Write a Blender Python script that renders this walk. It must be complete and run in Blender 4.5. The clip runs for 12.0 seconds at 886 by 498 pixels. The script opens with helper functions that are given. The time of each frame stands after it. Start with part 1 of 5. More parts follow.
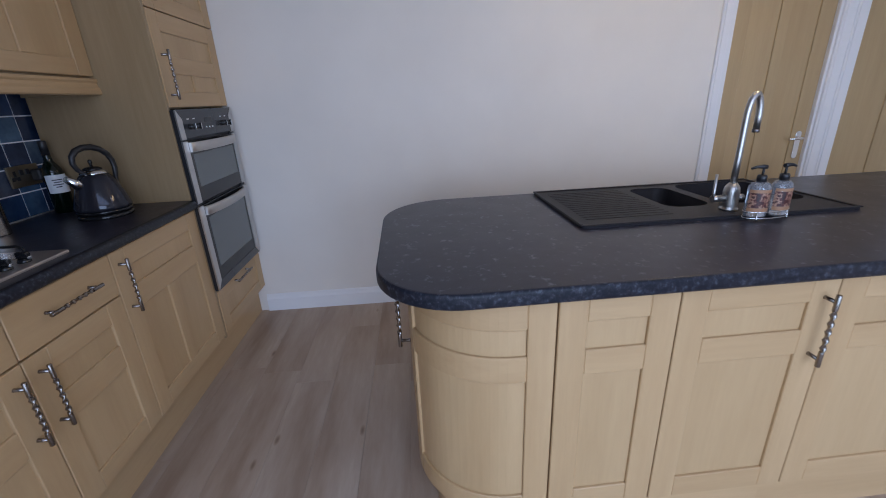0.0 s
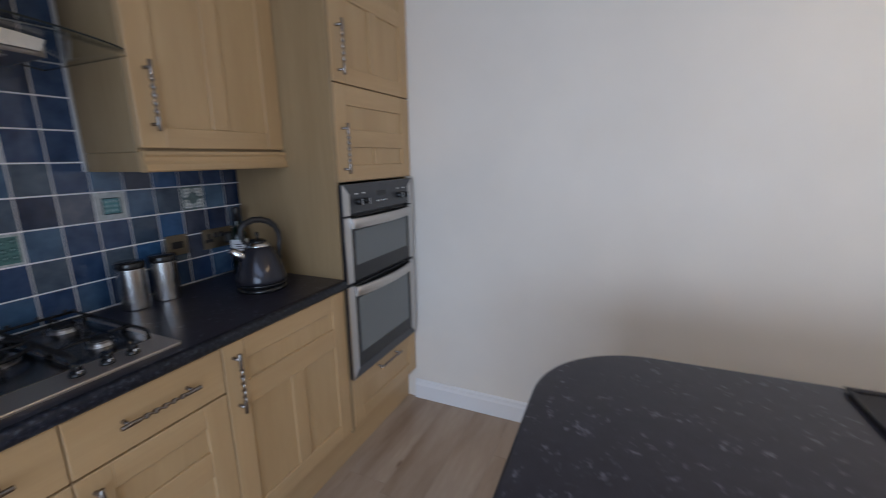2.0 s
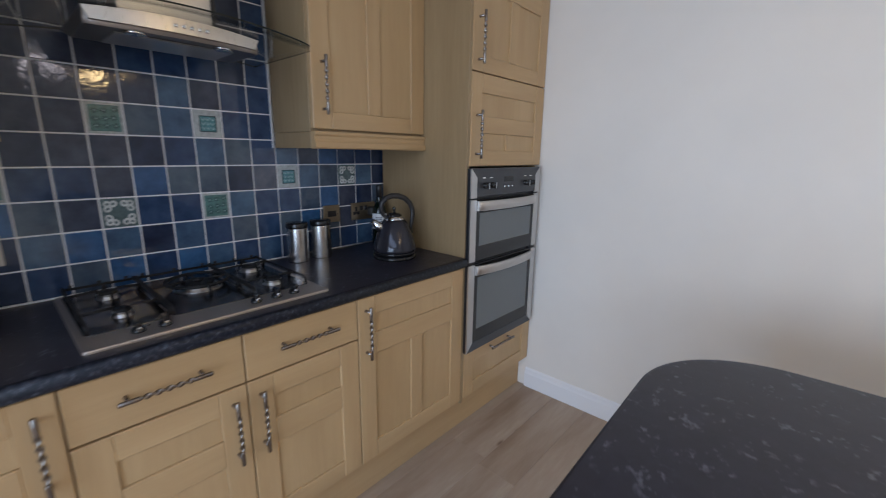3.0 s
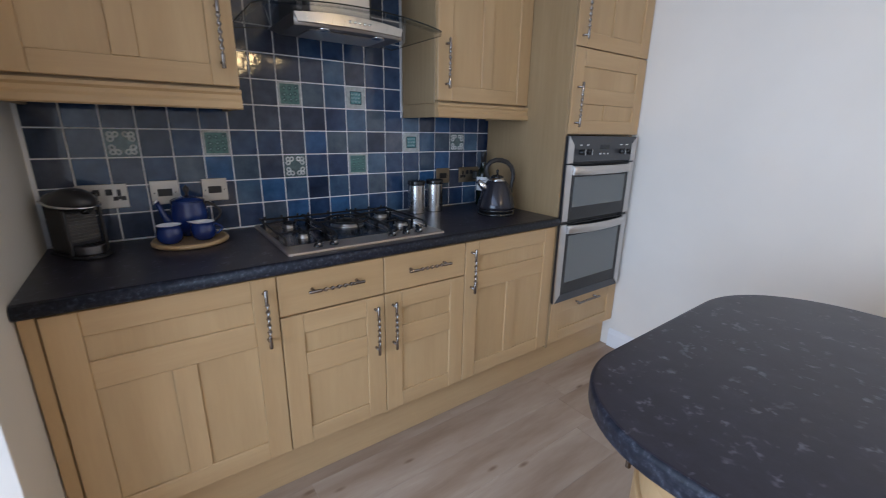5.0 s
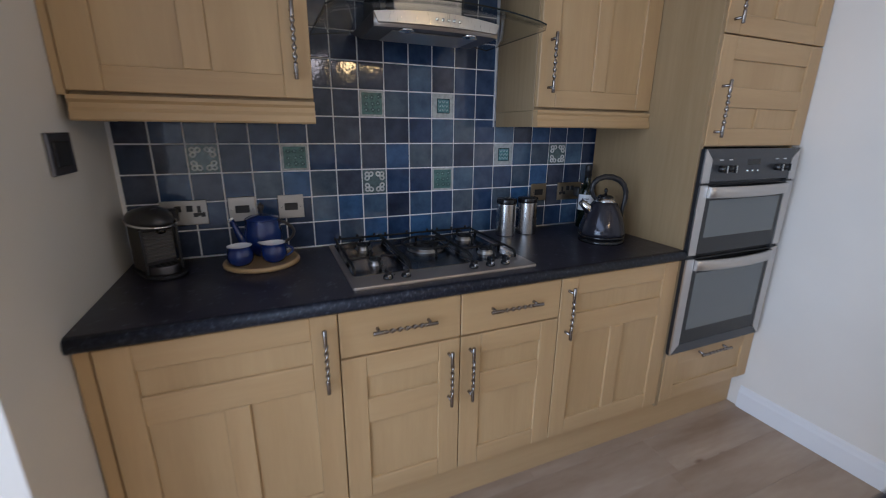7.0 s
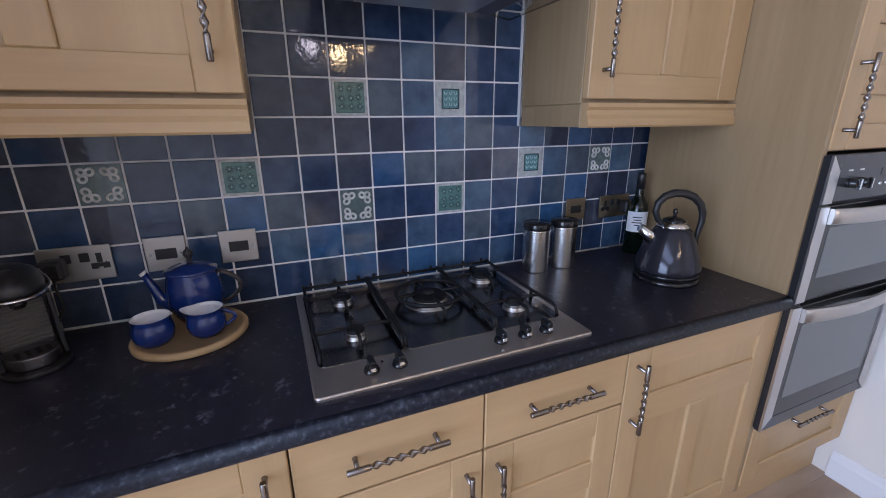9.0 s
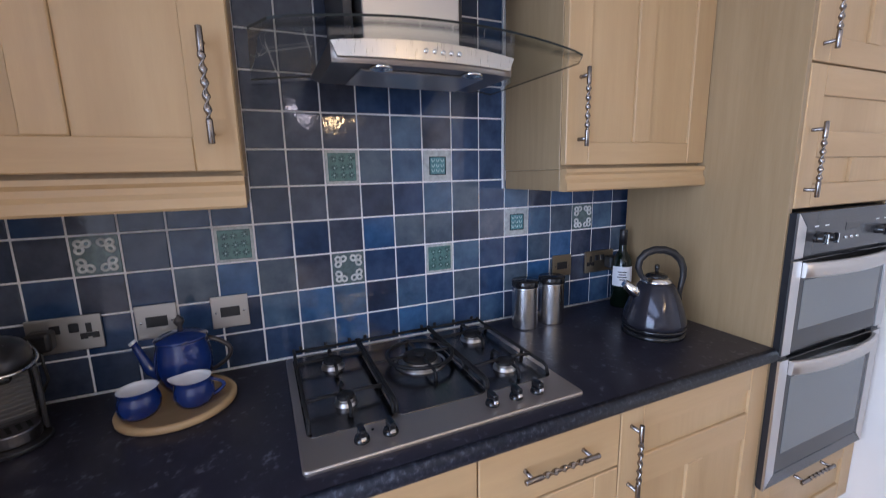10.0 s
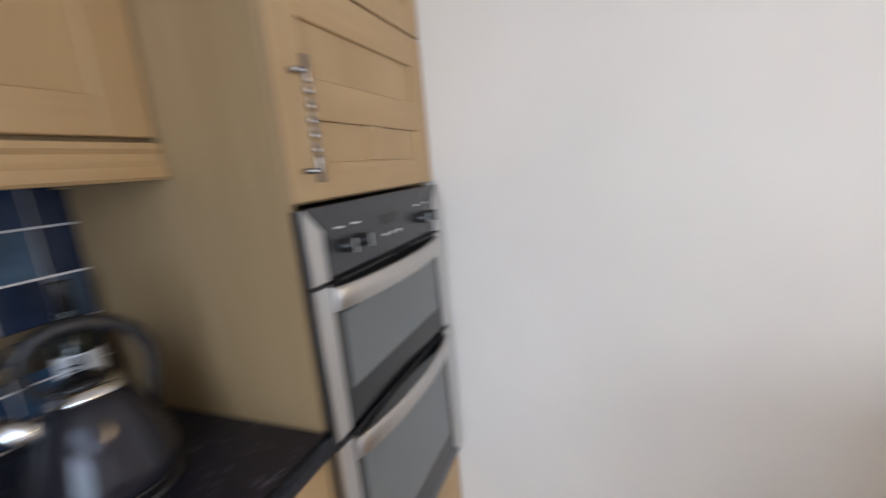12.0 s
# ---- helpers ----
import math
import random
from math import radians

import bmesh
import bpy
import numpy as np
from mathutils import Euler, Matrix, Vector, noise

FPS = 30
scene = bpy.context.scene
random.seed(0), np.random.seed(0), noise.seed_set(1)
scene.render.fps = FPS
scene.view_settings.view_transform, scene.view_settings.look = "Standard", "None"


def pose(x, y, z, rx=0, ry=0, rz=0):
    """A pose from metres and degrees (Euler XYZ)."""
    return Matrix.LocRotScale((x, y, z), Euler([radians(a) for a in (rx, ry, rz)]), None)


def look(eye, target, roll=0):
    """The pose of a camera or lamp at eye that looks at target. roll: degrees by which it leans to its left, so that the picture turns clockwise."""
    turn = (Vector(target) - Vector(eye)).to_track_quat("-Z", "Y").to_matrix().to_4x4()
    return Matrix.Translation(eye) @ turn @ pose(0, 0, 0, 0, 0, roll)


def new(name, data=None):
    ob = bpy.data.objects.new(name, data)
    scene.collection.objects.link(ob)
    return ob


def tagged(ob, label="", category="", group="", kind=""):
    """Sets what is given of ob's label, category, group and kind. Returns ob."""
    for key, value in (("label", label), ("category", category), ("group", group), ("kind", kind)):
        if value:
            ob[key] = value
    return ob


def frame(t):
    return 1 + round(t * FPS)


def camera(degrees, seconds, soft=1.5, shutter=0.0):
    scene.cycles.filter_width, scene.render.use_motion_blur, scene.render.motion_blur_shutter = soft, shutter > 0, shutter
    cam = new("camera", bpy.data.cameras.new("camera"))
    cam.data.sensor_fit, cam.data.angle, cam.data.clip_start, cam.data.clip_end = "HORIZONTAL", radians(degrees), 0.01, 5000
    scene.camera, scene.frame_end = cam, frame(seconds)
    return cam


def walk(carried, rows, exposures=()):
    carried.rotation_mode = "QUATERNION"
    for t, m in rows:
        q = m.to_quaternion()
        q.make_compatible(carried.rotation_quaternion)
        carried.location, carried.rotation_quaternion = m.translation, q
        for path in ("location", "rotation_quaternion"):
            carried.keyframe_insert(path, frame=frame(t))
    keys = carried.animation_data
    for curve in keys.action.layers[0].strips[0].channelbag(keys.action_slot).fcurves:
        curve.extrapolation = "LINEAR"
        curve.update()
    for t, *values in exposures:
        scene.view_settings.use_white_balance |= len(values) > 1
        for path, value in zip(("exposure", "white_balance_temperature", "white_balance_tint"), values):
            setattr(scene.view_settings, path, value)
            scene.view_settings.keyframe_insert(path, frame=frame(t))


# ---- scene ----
cam = camera(94.1, 12.0, soft=1.0, shutter=0.6)
PATH = [
    (0, (1.632, 0.018, 1.302), (1.745, 1.893, 0.614), -2.6),
    (0.5, (1.649, 0.12, 1.323), (1.713, 1.996, 0.635), -2.6),
    (1, (1.652, 0.321, 1.378), (1.531, 2.24, 0.826), -2.2),
    (1.5, (1.646, 0.489, 1.396), (1.242, 2.389, 0.921), -1.6),
    (2, (1.669, 0.627, 1.408), (0.869, 2.407, 0.974), -0.8),
    (2.5, (1.673, 0.656, 1.38), (0.539, 2.245, 0.943), 0.4),
    (3, (1.725, 0.576, 1.365), (0.424, 2.027, 0.913), 0.9),
    (3.5, (1.816, 0.47, 1.353), (0.456, 1.863, 0.895), 0.8),
    (5.5, (1.921, 0.304, 1.316), (0.301, 1.325, 0.737), 1.0),
    (6, (1.919, 0.31, 1.325), (0.252, 1.245, 0.736), 0.9),
    (6.5, (1.847, 0.36, 1.321), (0.138, 1.217, 0.732), 0.7),
    (7, (1.691, 0.467, 1.361), (-0.079, 1.216, 0.807), 0.6),
    (9, (1.224, 0.645, 1.4), (-0.539, 1.371, 0.799), -0.4),
    (9.5, (1.218, 0.641, 1.416), (-0.548, 1.419, 0.893), -0.7),
    (10, (1.247, 0.645, 1.435), (-0.556, 1.432, 1.072), -1.3),
    (10.5, (1.234, 0.707, 1.41), (-0.561, 1.549, 1.148), -1.9),
    (11, (1.148, 0.925, 1.41), (-0.517, 1.993, 1.117), -2.4),
    (11.5, (1.089, 1.171, 1.379), (-0.253, 2.618, 1.054), -3.7),
    (12, (1.054, 1.466, 1.353), (0.333, 3.29, 0.96), -5.3),
]
walk(cam, [(t, look(eye, target, roll)) for t, eye, target, roll in PATH],
     [(0.0, -0.84, 5270, 15), (1.0, -0.94, 5520, 11), (1.5, -0.82, 5580, 11), (2.5, -0.52, 5630, 10), (3.5, -0.34, 5640, 10), (5.5, -0.20, 5480, 10), (7.0, -0.40, 5500, 11), (9.0, 0.06, 5380, 18), (10.5, 0.36, 5430, 15), (11.0, 0.26, 5650, 11), (11.5, 0.14, 5850, 11), (12.0, 0.00, 6060, 11)])

# ---- light ----
world = bpy.data.worlds.new("sky")
scene.world = world
world.use_nodes = True
wn = world.node_tree.nodes
sky = wn.new("ShaderNodeTexSky")
sky.sky_type, sky.sun_disc = "NISHITA", False
sky.sun_elevation, sky.sun_rotation = radians(38), radians(200)
wn["Background"].inputs["Strength"].default_value = 0.12
world.node_tree.links.new(sky.outputs["Color"], wn["Background"].inputs["Color"])


def area_lamp(name, m, w, h, watts, colour):
    data = bpy.data.lights.new(name, "AREA")
    data.shape, data.size, data.size_y, data.energy, data.color = "RECTANGLE", w, h, watts, colour
    ob = new(name, data)
    ob.matrix_world = m
    return ob


SOUTH = -2.6
EAST = 5.7
NORTH = 2.64
CEIL = 2.42
FZ = -0.022   # the floor; heights are told from the worktop at 0.90
# daylight in the south opening; the west and roof lamps are added fill
DAY = (0.825, 0.897, 1.045)
area_lamp("daylight_south", look((2.5, SOUTH - 0.03, 1.12), (2.5, 1.4, 0.45)), 3.3, 2.0, 160, DAY)
# added fill from an assumed west door, brightens floor and island front
area_lamp("daylight_west", look((-0.10, -0.90, 1.06), (5, -0.90, 0.9)), 1.36, 2.02, 20, (0.78, 0.91, 1.02))
# added overhead fill, softens the shade behind the island
area_lamp("daylight_roof", look((2.6, -1.45, CEIL + 0.03), (2.6, -1.44, 0)), 4.0, 1.7, 66, DAY)


# ---- materials ----
def material(name, rough=0.5, metal=0.0, colour=(0.5, 0.5, 0.5), spec=0.5):
    m = bpy.data.materials.new(name)
    m.use_nodes = True
    b = m.node_tree.nodes["Principled BSDF"]
    b.inputs["Base Color"].default_value = (*colour, 1)
    b.inputs["Roughness"].default_value = rough
    b.inputs["Metallic"].default_value = metal
    b.inputs["Specular IOR Level"].default_value = spec
    return m, m.node_tree, b


def node(tree, kind, **values):
    n = tree.nodes.new(kind)
    for key, value in values.items():
        n.inputs[key.replace("_", " ")].default_value = value
    return n


def ramp(tree, source, *stops):
    r = tree.nodes.new("ShaderNodeValToRGB")
    while len(r.color_ramp.elements) < len(stops):
        r.color_ramp.elements.new(0.5)
    for e, (at, colour) in zip(r.color_ramp.elements, stops):
        e.position, e.color = at, (*colour, 1)
    tree.links.new(source, r.inputs["Fac"])
    return r.outputs["Color"]


def coords(tree, scale, island=0.0, space="Object"):
    tc = tree.nodes.new("ShaderNodeTexCoord")
    mp = tree.nodes.new("ShaderNodeMapping")
    mp.inputs["Scale"].default_value = scale
    tree.links.new(tc.outputs[space], mp.inputs["Vector"])
    if island:
        g = tree.nodes.new("ShaderNodeNewGeometry")
        o = tree.nodes.new("ShaderNodeObjectInfo")
        a = tree.nodes.new("ShaderNodeMath")
        a.operation = "ADD"
        k = tree.nodes.new("ShaderNodeVectorMath")
        k.operation = "SCALE"
        k.inputs["Scale"].default_value = island
        c = tree.nodes.new("ShaderNodeCombineXYZ")
        tree.links.new(g.outputs["Random Per Island"], a.inputs[0])
        tree.links.new(o.outputs["Random"], a.inputs[1])
        for axis in "XYZ":
            tree.links.new(a.outputs[0], c.inputs[axis])
        tree.links.new(c.outputs[0], k.inputs[0])
        tree.links.new(k.outputs[0], mp.inputs["Location"])
    return mp.outputs["Vector"]


def mixed(tree, a, b, fac, how="MIX"):
    m = tree.nodes.new("ShaderNodeMix")
    m.data_type, m.blend_type = "RGBA", how
    for socket, value in ((m.inputs[6], a), (m.inputs[7], b), (m.inputs[0], fac)):
        if isinstance(value, (tuple, float, int)):
            socket.default_value = (*value, 1) if isinstance(value, tuple) else value
        else:
            tree.links.new(value, socket)
    return m.outputs[2]


def noise_of(tree, vector, scale, detail=3.0, rough=0.55):
    n = node(tree, "ShaderNodeTexNoise", Scale=scale, Detail=detail, Roughness=rough)
    tree.links.new(vector, n.inputs["Vector"])
    return n.outputs["Fac"]


def bumped(tree, b, height, strength, distance=0.002):
    n = node(tree, "ShaderNodeBump", Strength=strength, Distance=distance)
    tree.links.new(height, n.inputs["Height"])
    tree.links.new(n.outputs["Normal"], b.inputs["Normal"])


def maple(name, grain, light=1.0, red=1.0, blue=1.0, figure=1.0):
    """Pale maple veneer; grain: the scale of its streaks along x, y and z; figure: how strongly they show."""
    m, t, b = material(name, 0.42)
    v = coords(t, grain, island=37.0)
    broad = noise_of(t, v, 0.9, 3)
    fine = noise_of(t, v, 9.0, 5, 0.7)
    base = ramp(t, broad, (0.25, (0.450 * light * red, 0.306 * light, 0.152 * light * blue)), (0.75, (0.546 * light * red, 0.388 * light, 0.206 * light * blue)))
    streak = ramp(t, fine, (0.30, tuple(1 - figure * c for c in (0.065, 0.075, 0.095))), (0.70, (1.02, 1.02, 1.015)))
    g = t.nodes.new("ShaderNodeNewGeometry")
    tone = ramp(t, g.outputs["Random Per Island"], (0.0, (0.93, 0.91, 0.88)), (1.0, (1.05, 1.04, 1.03)))
    col = mixed(t, mixed(t, base, streak, 0.8, "MULTIPLY"), tone, 0.9, "MULTIPLY")
    t.links.new(col, b.inputs["Base Color"])
    bumped(t, b, fine, 0.06)
    return m


WOOD_V = maple("maple_upright", (9, 9, 0.8))
WOOD_H = maple("maple_level", (0.8, 9, 9))
WOOD_PANEL = maple("maple_panel", (7, 7, 0.7), 0.97, 0.99)
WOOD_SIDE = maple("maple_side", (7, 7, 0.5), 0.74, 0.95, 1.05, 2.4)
DOOR_WOOD = maple("oak_door", (10, 10, 0.7), 0.96, 0.94)
DOOR_WOOD_H = maple("oak_door_rail", (0.7, 10, 10), 0.96, 0.94)


def paint(name, colour, rough=0.75, mottle=0.04):
    m, t, b = material(name, rough, spec=0.3)
    v = coords(t, (1, 1, 1))
    big = noise_of(t, v, 1.6, 4)
    dark = tuple(c * (1 - mottle) for c in colour)
    light = tuple(min(1, c * (1 + mottle)) for c in colour)
    t.links.new(ramp(t, big, (0.3, dark), (0.7, light)), b.inputs["Base Color"])
    bumped(t, b, noise_of(t, v, 260, 2), 0.08, 0.001)
    return m


WALL_PAINT = paint("cream_wall_paint", (0.765, 0.728, 0.662))
CEILING_PAINT = paint("white_ceiling_paint", (0.74, 0.73, 0.70))
WHITE_GLOSS = paint("white_gloss_paint", (0.80, 0.80, 0.80), 0.28, 0.015)
GROUT = paint("pale_grout", (0.84, 0.84, 0.86), 0.85, 0.05)
PVC = paint("white_pvc", (0.82, 0.83, 0.84), 0.3, 0.01)
BROWN_FRAME = paint("brown_frame", (0.09, 0.045, 0.03), 0.4, 0.1)


def laminate_stone():
    """Black-blue worktop with pale flecks."""
    m, t, b = material("dark_flecked_laminate", 0.3, spec=0.36)
    v = coords(t, (1, 1, 1))
    n1 = noise_of(t, v, 22, 5, 0.7)
    base = ramp(t, n1, (0.30, (0.0170, 0.0162, 0.025)), (0.60, (0.023, 0.022, 0.034)), (0.80, (0.036, 0.036, 0.052)))
    flake = ramp(t, noise_of(t, v, 66, 2, 0.5), (0.57, (0, 0, 0)), (0.70, (1, 1, 1)))
    pick = ramp(t, noise_of(t, v, 20, 2), (0.48, (0, 0, 0)), (0.60, (1, 1, 1)))
    mask = mixed(t, flake, pick, 1.0, "MULTIPLY")
    col = mixed(t, base, (0.108, 0.110, 0.138), mask)
    t.links.new(col, b.inputs["Base Color"])
    rg = ramp(t, noise_of(t, v, 9, 3), (0.3, (0.28, 0.28, 0.28)), (0.7, (0.33, 0.33, 0.33)))
    t.links.new(rg, b.inputs["Roughness"])
    bumped(t, b, noise_of(t, v, 180, 2), 0.05, 0.001)
    return m


def laminate_edge():
    m, t, b = material("blue_flecked_edge", 0.42, spec=0.25)
    v = coords(t, (1, 1, 1))
    n1 = noise_of(t, v, 85, 3, 0.6)
    col = ramp(t, n1, (0.42, (0.009, 0.011, 0.018)), (0.56, (0.020, 0.022, 0.032)), (0.74, (0.070, 0.078, 0.10)))
    t.links.new(col, b.inputs["Base Color"])
    return m


STONE = laminate_stone()
STONE_EDGE = laminate_edge()


def plank_floor():
    m, t, b = material("grey_oak_laminate", 0.36, spec=0.4)
    v = coords(t, (4.5, 0.6, 4.5), island=53.0)
    broad = noise_of(t, coords(t, (7, 1.1, 7), island=2.0), 1.0, 5, 0.62)
    fine = noise_of(t, v, 9.0, 4, 0.65)
    base = ramp(t, broad, (0.30, (0.300, 0.216, 0.152)), (0.48, (0.395, 0.305, 0.226)), (0.58, (0.430, 0.342, 0.262)), (0.72, (0.520, 0.434, 0.346)))
    streak = ramp(t, fine, (0.32, (0.955, 0.945, 0.935)), (0.66, (1.015, 1.015, 1.015)))
    o = t.nodes.new("ShaderNodeObjectInfo")
    tone = ramp(t, o.outputs["Random"], (0.0, (0.985, 0.982, 0.98)), (1.0, (1.015, 1.015, 1.015)))
    col = mixed(t, mixed(t, base, streak, 0.85, "MULTIPLY"), tone, 1.0, "MULTIPLY")
    kn = node(t, "ShaderNodeTexVoronoi", Scale=1.0)
    t.links.new(coords(t, (9, 3.2, 9), island=19.0), kn.inputs["Vector"])
    knot = ramp(t, kn.outputs["Distance"], (0.0, (0.32, 0.25, 0.20)), (0.05, (0.55, 0.47, 0.40)), (0.11, (1, 1, 1)))
    t.links.new(mixed(t, col, knot, 0.8, "MULTIPLY"), b.inputs["Base Color"])
    bumped(t, b, fine, 0.08)
    return m


FLOOR = plank_floor()
FLOOR_GAP, _, _ = material("plank_gap", 0.9, colour=(0.26, 0.195, 0.14))


def metal(name, colour, rough, brushed=None):
    m, t, b = material(name, rough, 1.0, colour)
    if brushed:
        n = noise_of(t, coords(t, brushed), 3.0, 3)
        t.links.new(ramp(t, n, (0.3, (rough * 0.75,) * 3), (0.7, (rough * 1.3,) * 3)), b.inputs["Roughness"])
        t.links.new(ramp(t, n, (0.2, tuple(c * 0.9 for c in colour)), (0.8, colour)), b.inputs["Base Color"])
    return m


STEEL = metal("brushed_steel", (0.60, 0.585, 0.57), 0.30)
STEEL_H = metal("brushed_steel_level", (0.58, 0.555, 0.53), 0.40)
HOOD_STEEL = metal("hood_steel", (0.66, 0.63, 0.59), 0.34, (160, 160, 6))
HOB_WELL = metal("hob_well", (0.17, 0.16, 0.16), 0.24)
HOB_STEEL = metal("hob_steel", (0.60, 0.54, 0.49), 0.42, (30, 160, 160))
CHROME = metal("chrome", (0.82, 0.82, 0.83), 0.08)
PEWTER = metal("pewter", (0.28, 0.25, 0.23), 0.25)
DARK_STEEL = metal("dark_steel", (0.22, 0.21, 0.22), 0.35)
BLACK_GLOSS, _, _ = material("black_gloss", 0.12, colour=(0.012, 0.012, 0.013))
BLACK_SATIN, _, _ = material("black_satin", 0.4, colour=(0.016, 0.016, 0.018))
PANEL_GREY, _, _ = material("oven_panel_grey", 0.25, colour=(0.045, 0.047, 0.052))
CAST_IRON, _, _ = material("cast_iron", 0.55, colour=(0.011, 0.011, 0.012), spec=0.3)
# mid grey base colour stands in for the bright room mirrored in the pane
OVEN_GLASS, _, _ = material("oven_window_reflection", 0.10, colour=(0.12, 0.135, 0.14), spec=0.9)
PRINT, _, _ = material("white_print", 0.5, colour=(0.75, 0.75, 0.75))


def clear_glass(name, tint=(0.95, 1, 0.98), alpha=0.10):
    """Thin clear sheet: mostly see-through with a gloss."""
    m, t, b = material(name, 0.03, colour=tint)
    out = t.nodes["Material Output"]
    tr = node(t, "ShaderNodeBsdfTransparent")
    tr.inputs["Color"].default_value = (*tint, 1)
    gl = node(t, "ShaderNodeBsdfGlossy", Roughness=0.03)
    lw = node(t, "ShaderNodeLayerWeight", Blend=0.5)
    pw = node(t, "ShaderNodeMath")
    pw.operation = "POWER"
    pw.inputs[1].default_value = 4.0
    ad = node(t, "ShaderNodeMath")
    ad.operation = "MULTIPLY_ADD"
    ad.inputs[1].default_value, ad.inputs[2].default_value = 0.6, 0.035
    t.links.new(lw.outputs["Facing"], pw.inputs[0])
    t.links.new(pw.outputs[0], ad.inputs[0])
    mx = t.nodes.new("ShaderNodeMixShader")
    t.links.new(ad.outputs[0], mx.inputs[0])
    t.links.new(tr.outputs[0], mx.inputs[1])
    t.links.new(gl.outputs[0], mx.inputs[2])
    t.links.new(mx.outputs[0], out.inputs["Surface"])
    return m


GLASS = clear_glass("clear_glass")
HOOD_GLASS = clear_glass("hood_glass", (0.93, 0.945, 0.94))


# ---- shapes ----
def box(bm, lo, hi, bevel=0.0, mat=0, seg=1):
    """A box from corner lo to corner hi, with rounded edges."""
    made = bmesh.ops.create_cube(bm, size=1)["verts"]
    size = [b - a for a, b in zip(lo, hi)]
    for v in made:
        v.co = Vector([lo[i] + (v.co[i] + 0.5) * size[i] for i in range(3)])
    faces = {f for v in made for f in v.link_faces}
    for f in faces:
        f.material_index = mat
    if bevel:
        edges = list({e for v in made for e in v.link_edges})
        bmesh.ops.bevel(bm, geom=edges, offset=min(bevel, min(size) * 0.45), segments=seg, affect="EDGES", profile=0.5, clamp_overlap=True)
    return bm


def boxes(*specs, bevel=0.0, seg=1):
    bm = bmesh.new()
    for lo, hi, *rest in specs:
        box(bm, lo, hi, bevel, rest[0] if rest else 0, seg)
    return bm


def lathe(profile, n=32, bm=None, centre=(0, 0, 0), mat=0, closed=True):
    """A turned shape from (radius, height) pairs."""
    bm = bm or bmesh.new()
    rings = []
    for r, z in profile:
        rings.append([bm.verts.new((centre[0] + r * math.cos(2 * math.pi * k / n), centre[1] + r * math.sin(2 * math.pi * k / n), centre[2] + z)) for k in range(n)])
    for a, b in zip(rings, rings[1:]):
        for k in range(n):
            f = bm.faces.new((a[k], a[(k + 1) % n], b[(k + 1) % n], b[k]))
            f.smooth, f.material_index = True, mat
    for ring in (rings[0], rings[-1]):
        if closed and (ring[0].co - ring[n // 2].co).length > 1e-5:
            bm.faces.new(ring).material_index = mat
    return bm


def tube(points, radius, n=10, bm=None, mat=0, squash=1.0, twist=0.0, radii=None):
    """A round or flattened bar along a line of points; twist turns its section along the way."""
    bm = bm or bmesh.new()
    pts = [Vector(p) for p in points]
    rings, up = [], None
    for i, p in enumerate(pts):
        d = (pts[min(i + 1, len(pts) - 1)] - pts[max(i - 1, 0)]).normalized()
        if up is None:
            up = d.orthogonal().normalized()
        up = (up - d * up.dot(d)).normalized()
        side = d.cross(up)
        r = radii[i] if radii else radius
        a0 = twist * i / max(1, len(pts) - 1)
        ring = []
        for k in range(n):
            a = 2 * math.pi * k / n
            u, w = r * math.cos(a), r * squash * math.sin(a)
            ring.append(bm.verts.new(p + up * (u * math.cos(a0) - w * math.sin(a0)) + side * (u * math.sin(a0) + w * math.cos(a0))))
        rings.append(ring)
    for a, b in zip(rings, rings[1:]):
        for k in range(n):
            f = bm.faces.new((a[k], a[(k + 1) % n], b[(k + 1) % n], b[k]))
            f.smooth, f.material_index = True, mat
    for ring in (rings[0], rings[-1]):
        bm.faces.new(ring).material_index = mat
    return bm


def extrude_outline(outline, z0, z1, bevel=0.0, seg=3, side_mat=0, top_only=False):
    """A slab with the given plan outline."""
    bm = bmesh.new()
    low = [bm.verts.new((x, y, z0)) for x, y in outline]
    high = [bm.verts.new((x, y, z1)) for x, y in outline]
    n = len(outline)
    bm.faces.new(high)
    bm.faces.new(low[::-1])
    for k in range(n):
        f = bm.faces.new((low[k], low[(k + 1) % n], high[(k + 1) % n], high[k]))
        f.material_index = side_mat
    bmesh.ops.recalc_face_normals(bm, faces=bm.faces)
    if bevel:
        edges = [e for e in bm.edges if abs(e.verts[0].co.z - z1) < 1e-6 and abs(e.verts[1].co.z - z1) < 1e-6]
        if not top_only:
            edges += [e for e in bm.edges if abs(e.verts[0].co.z - z0) < 1e-6 and abs(e.verts[1].co.z - z0) < 1e-6]
        made = bmesh.ops.bevel(bm, geom=edges, offset=bevel, segments=seg, affect="EDGES", profile=0.5)
        for f in made["faces"]:
            f.material_index, f.smooth = side_mat, True
    return bm


def arc(cx, cy, r, a0, a1, n=14):
    return [(cx + r * math.cos(radians(a0 + (a1 - a0) * k / n)), cy + r * math.sin(radians(a0 + (a1 - a0) * k / n))) for k in range(n + 1)]


def mesh_of(name, bm, mats):
    bmesh.ops.recalc_face_normals(bm, faces=bm.faces)
    data = bpy.data.meshes.new(name)
    bm.to_mesh(data)
    bm.free()
    for m in mats if isinstance(mats, (list, tuple)) else [mats]:
        data.materials.append(m)
    return data


def part(name, bm, mats, parent, label=""):
    ob = new(name, mesh_of(name, bm, mats))
    ob.parent = parent
    return tagged(ob, label) if label else ob


def thing(name, m, label, category, group="", kind=""):
    ob = new(name)
    ob.empty_display_size = 0.1
    ob.matrix_world = m
    return tagged(ob, label, category, group, kind)


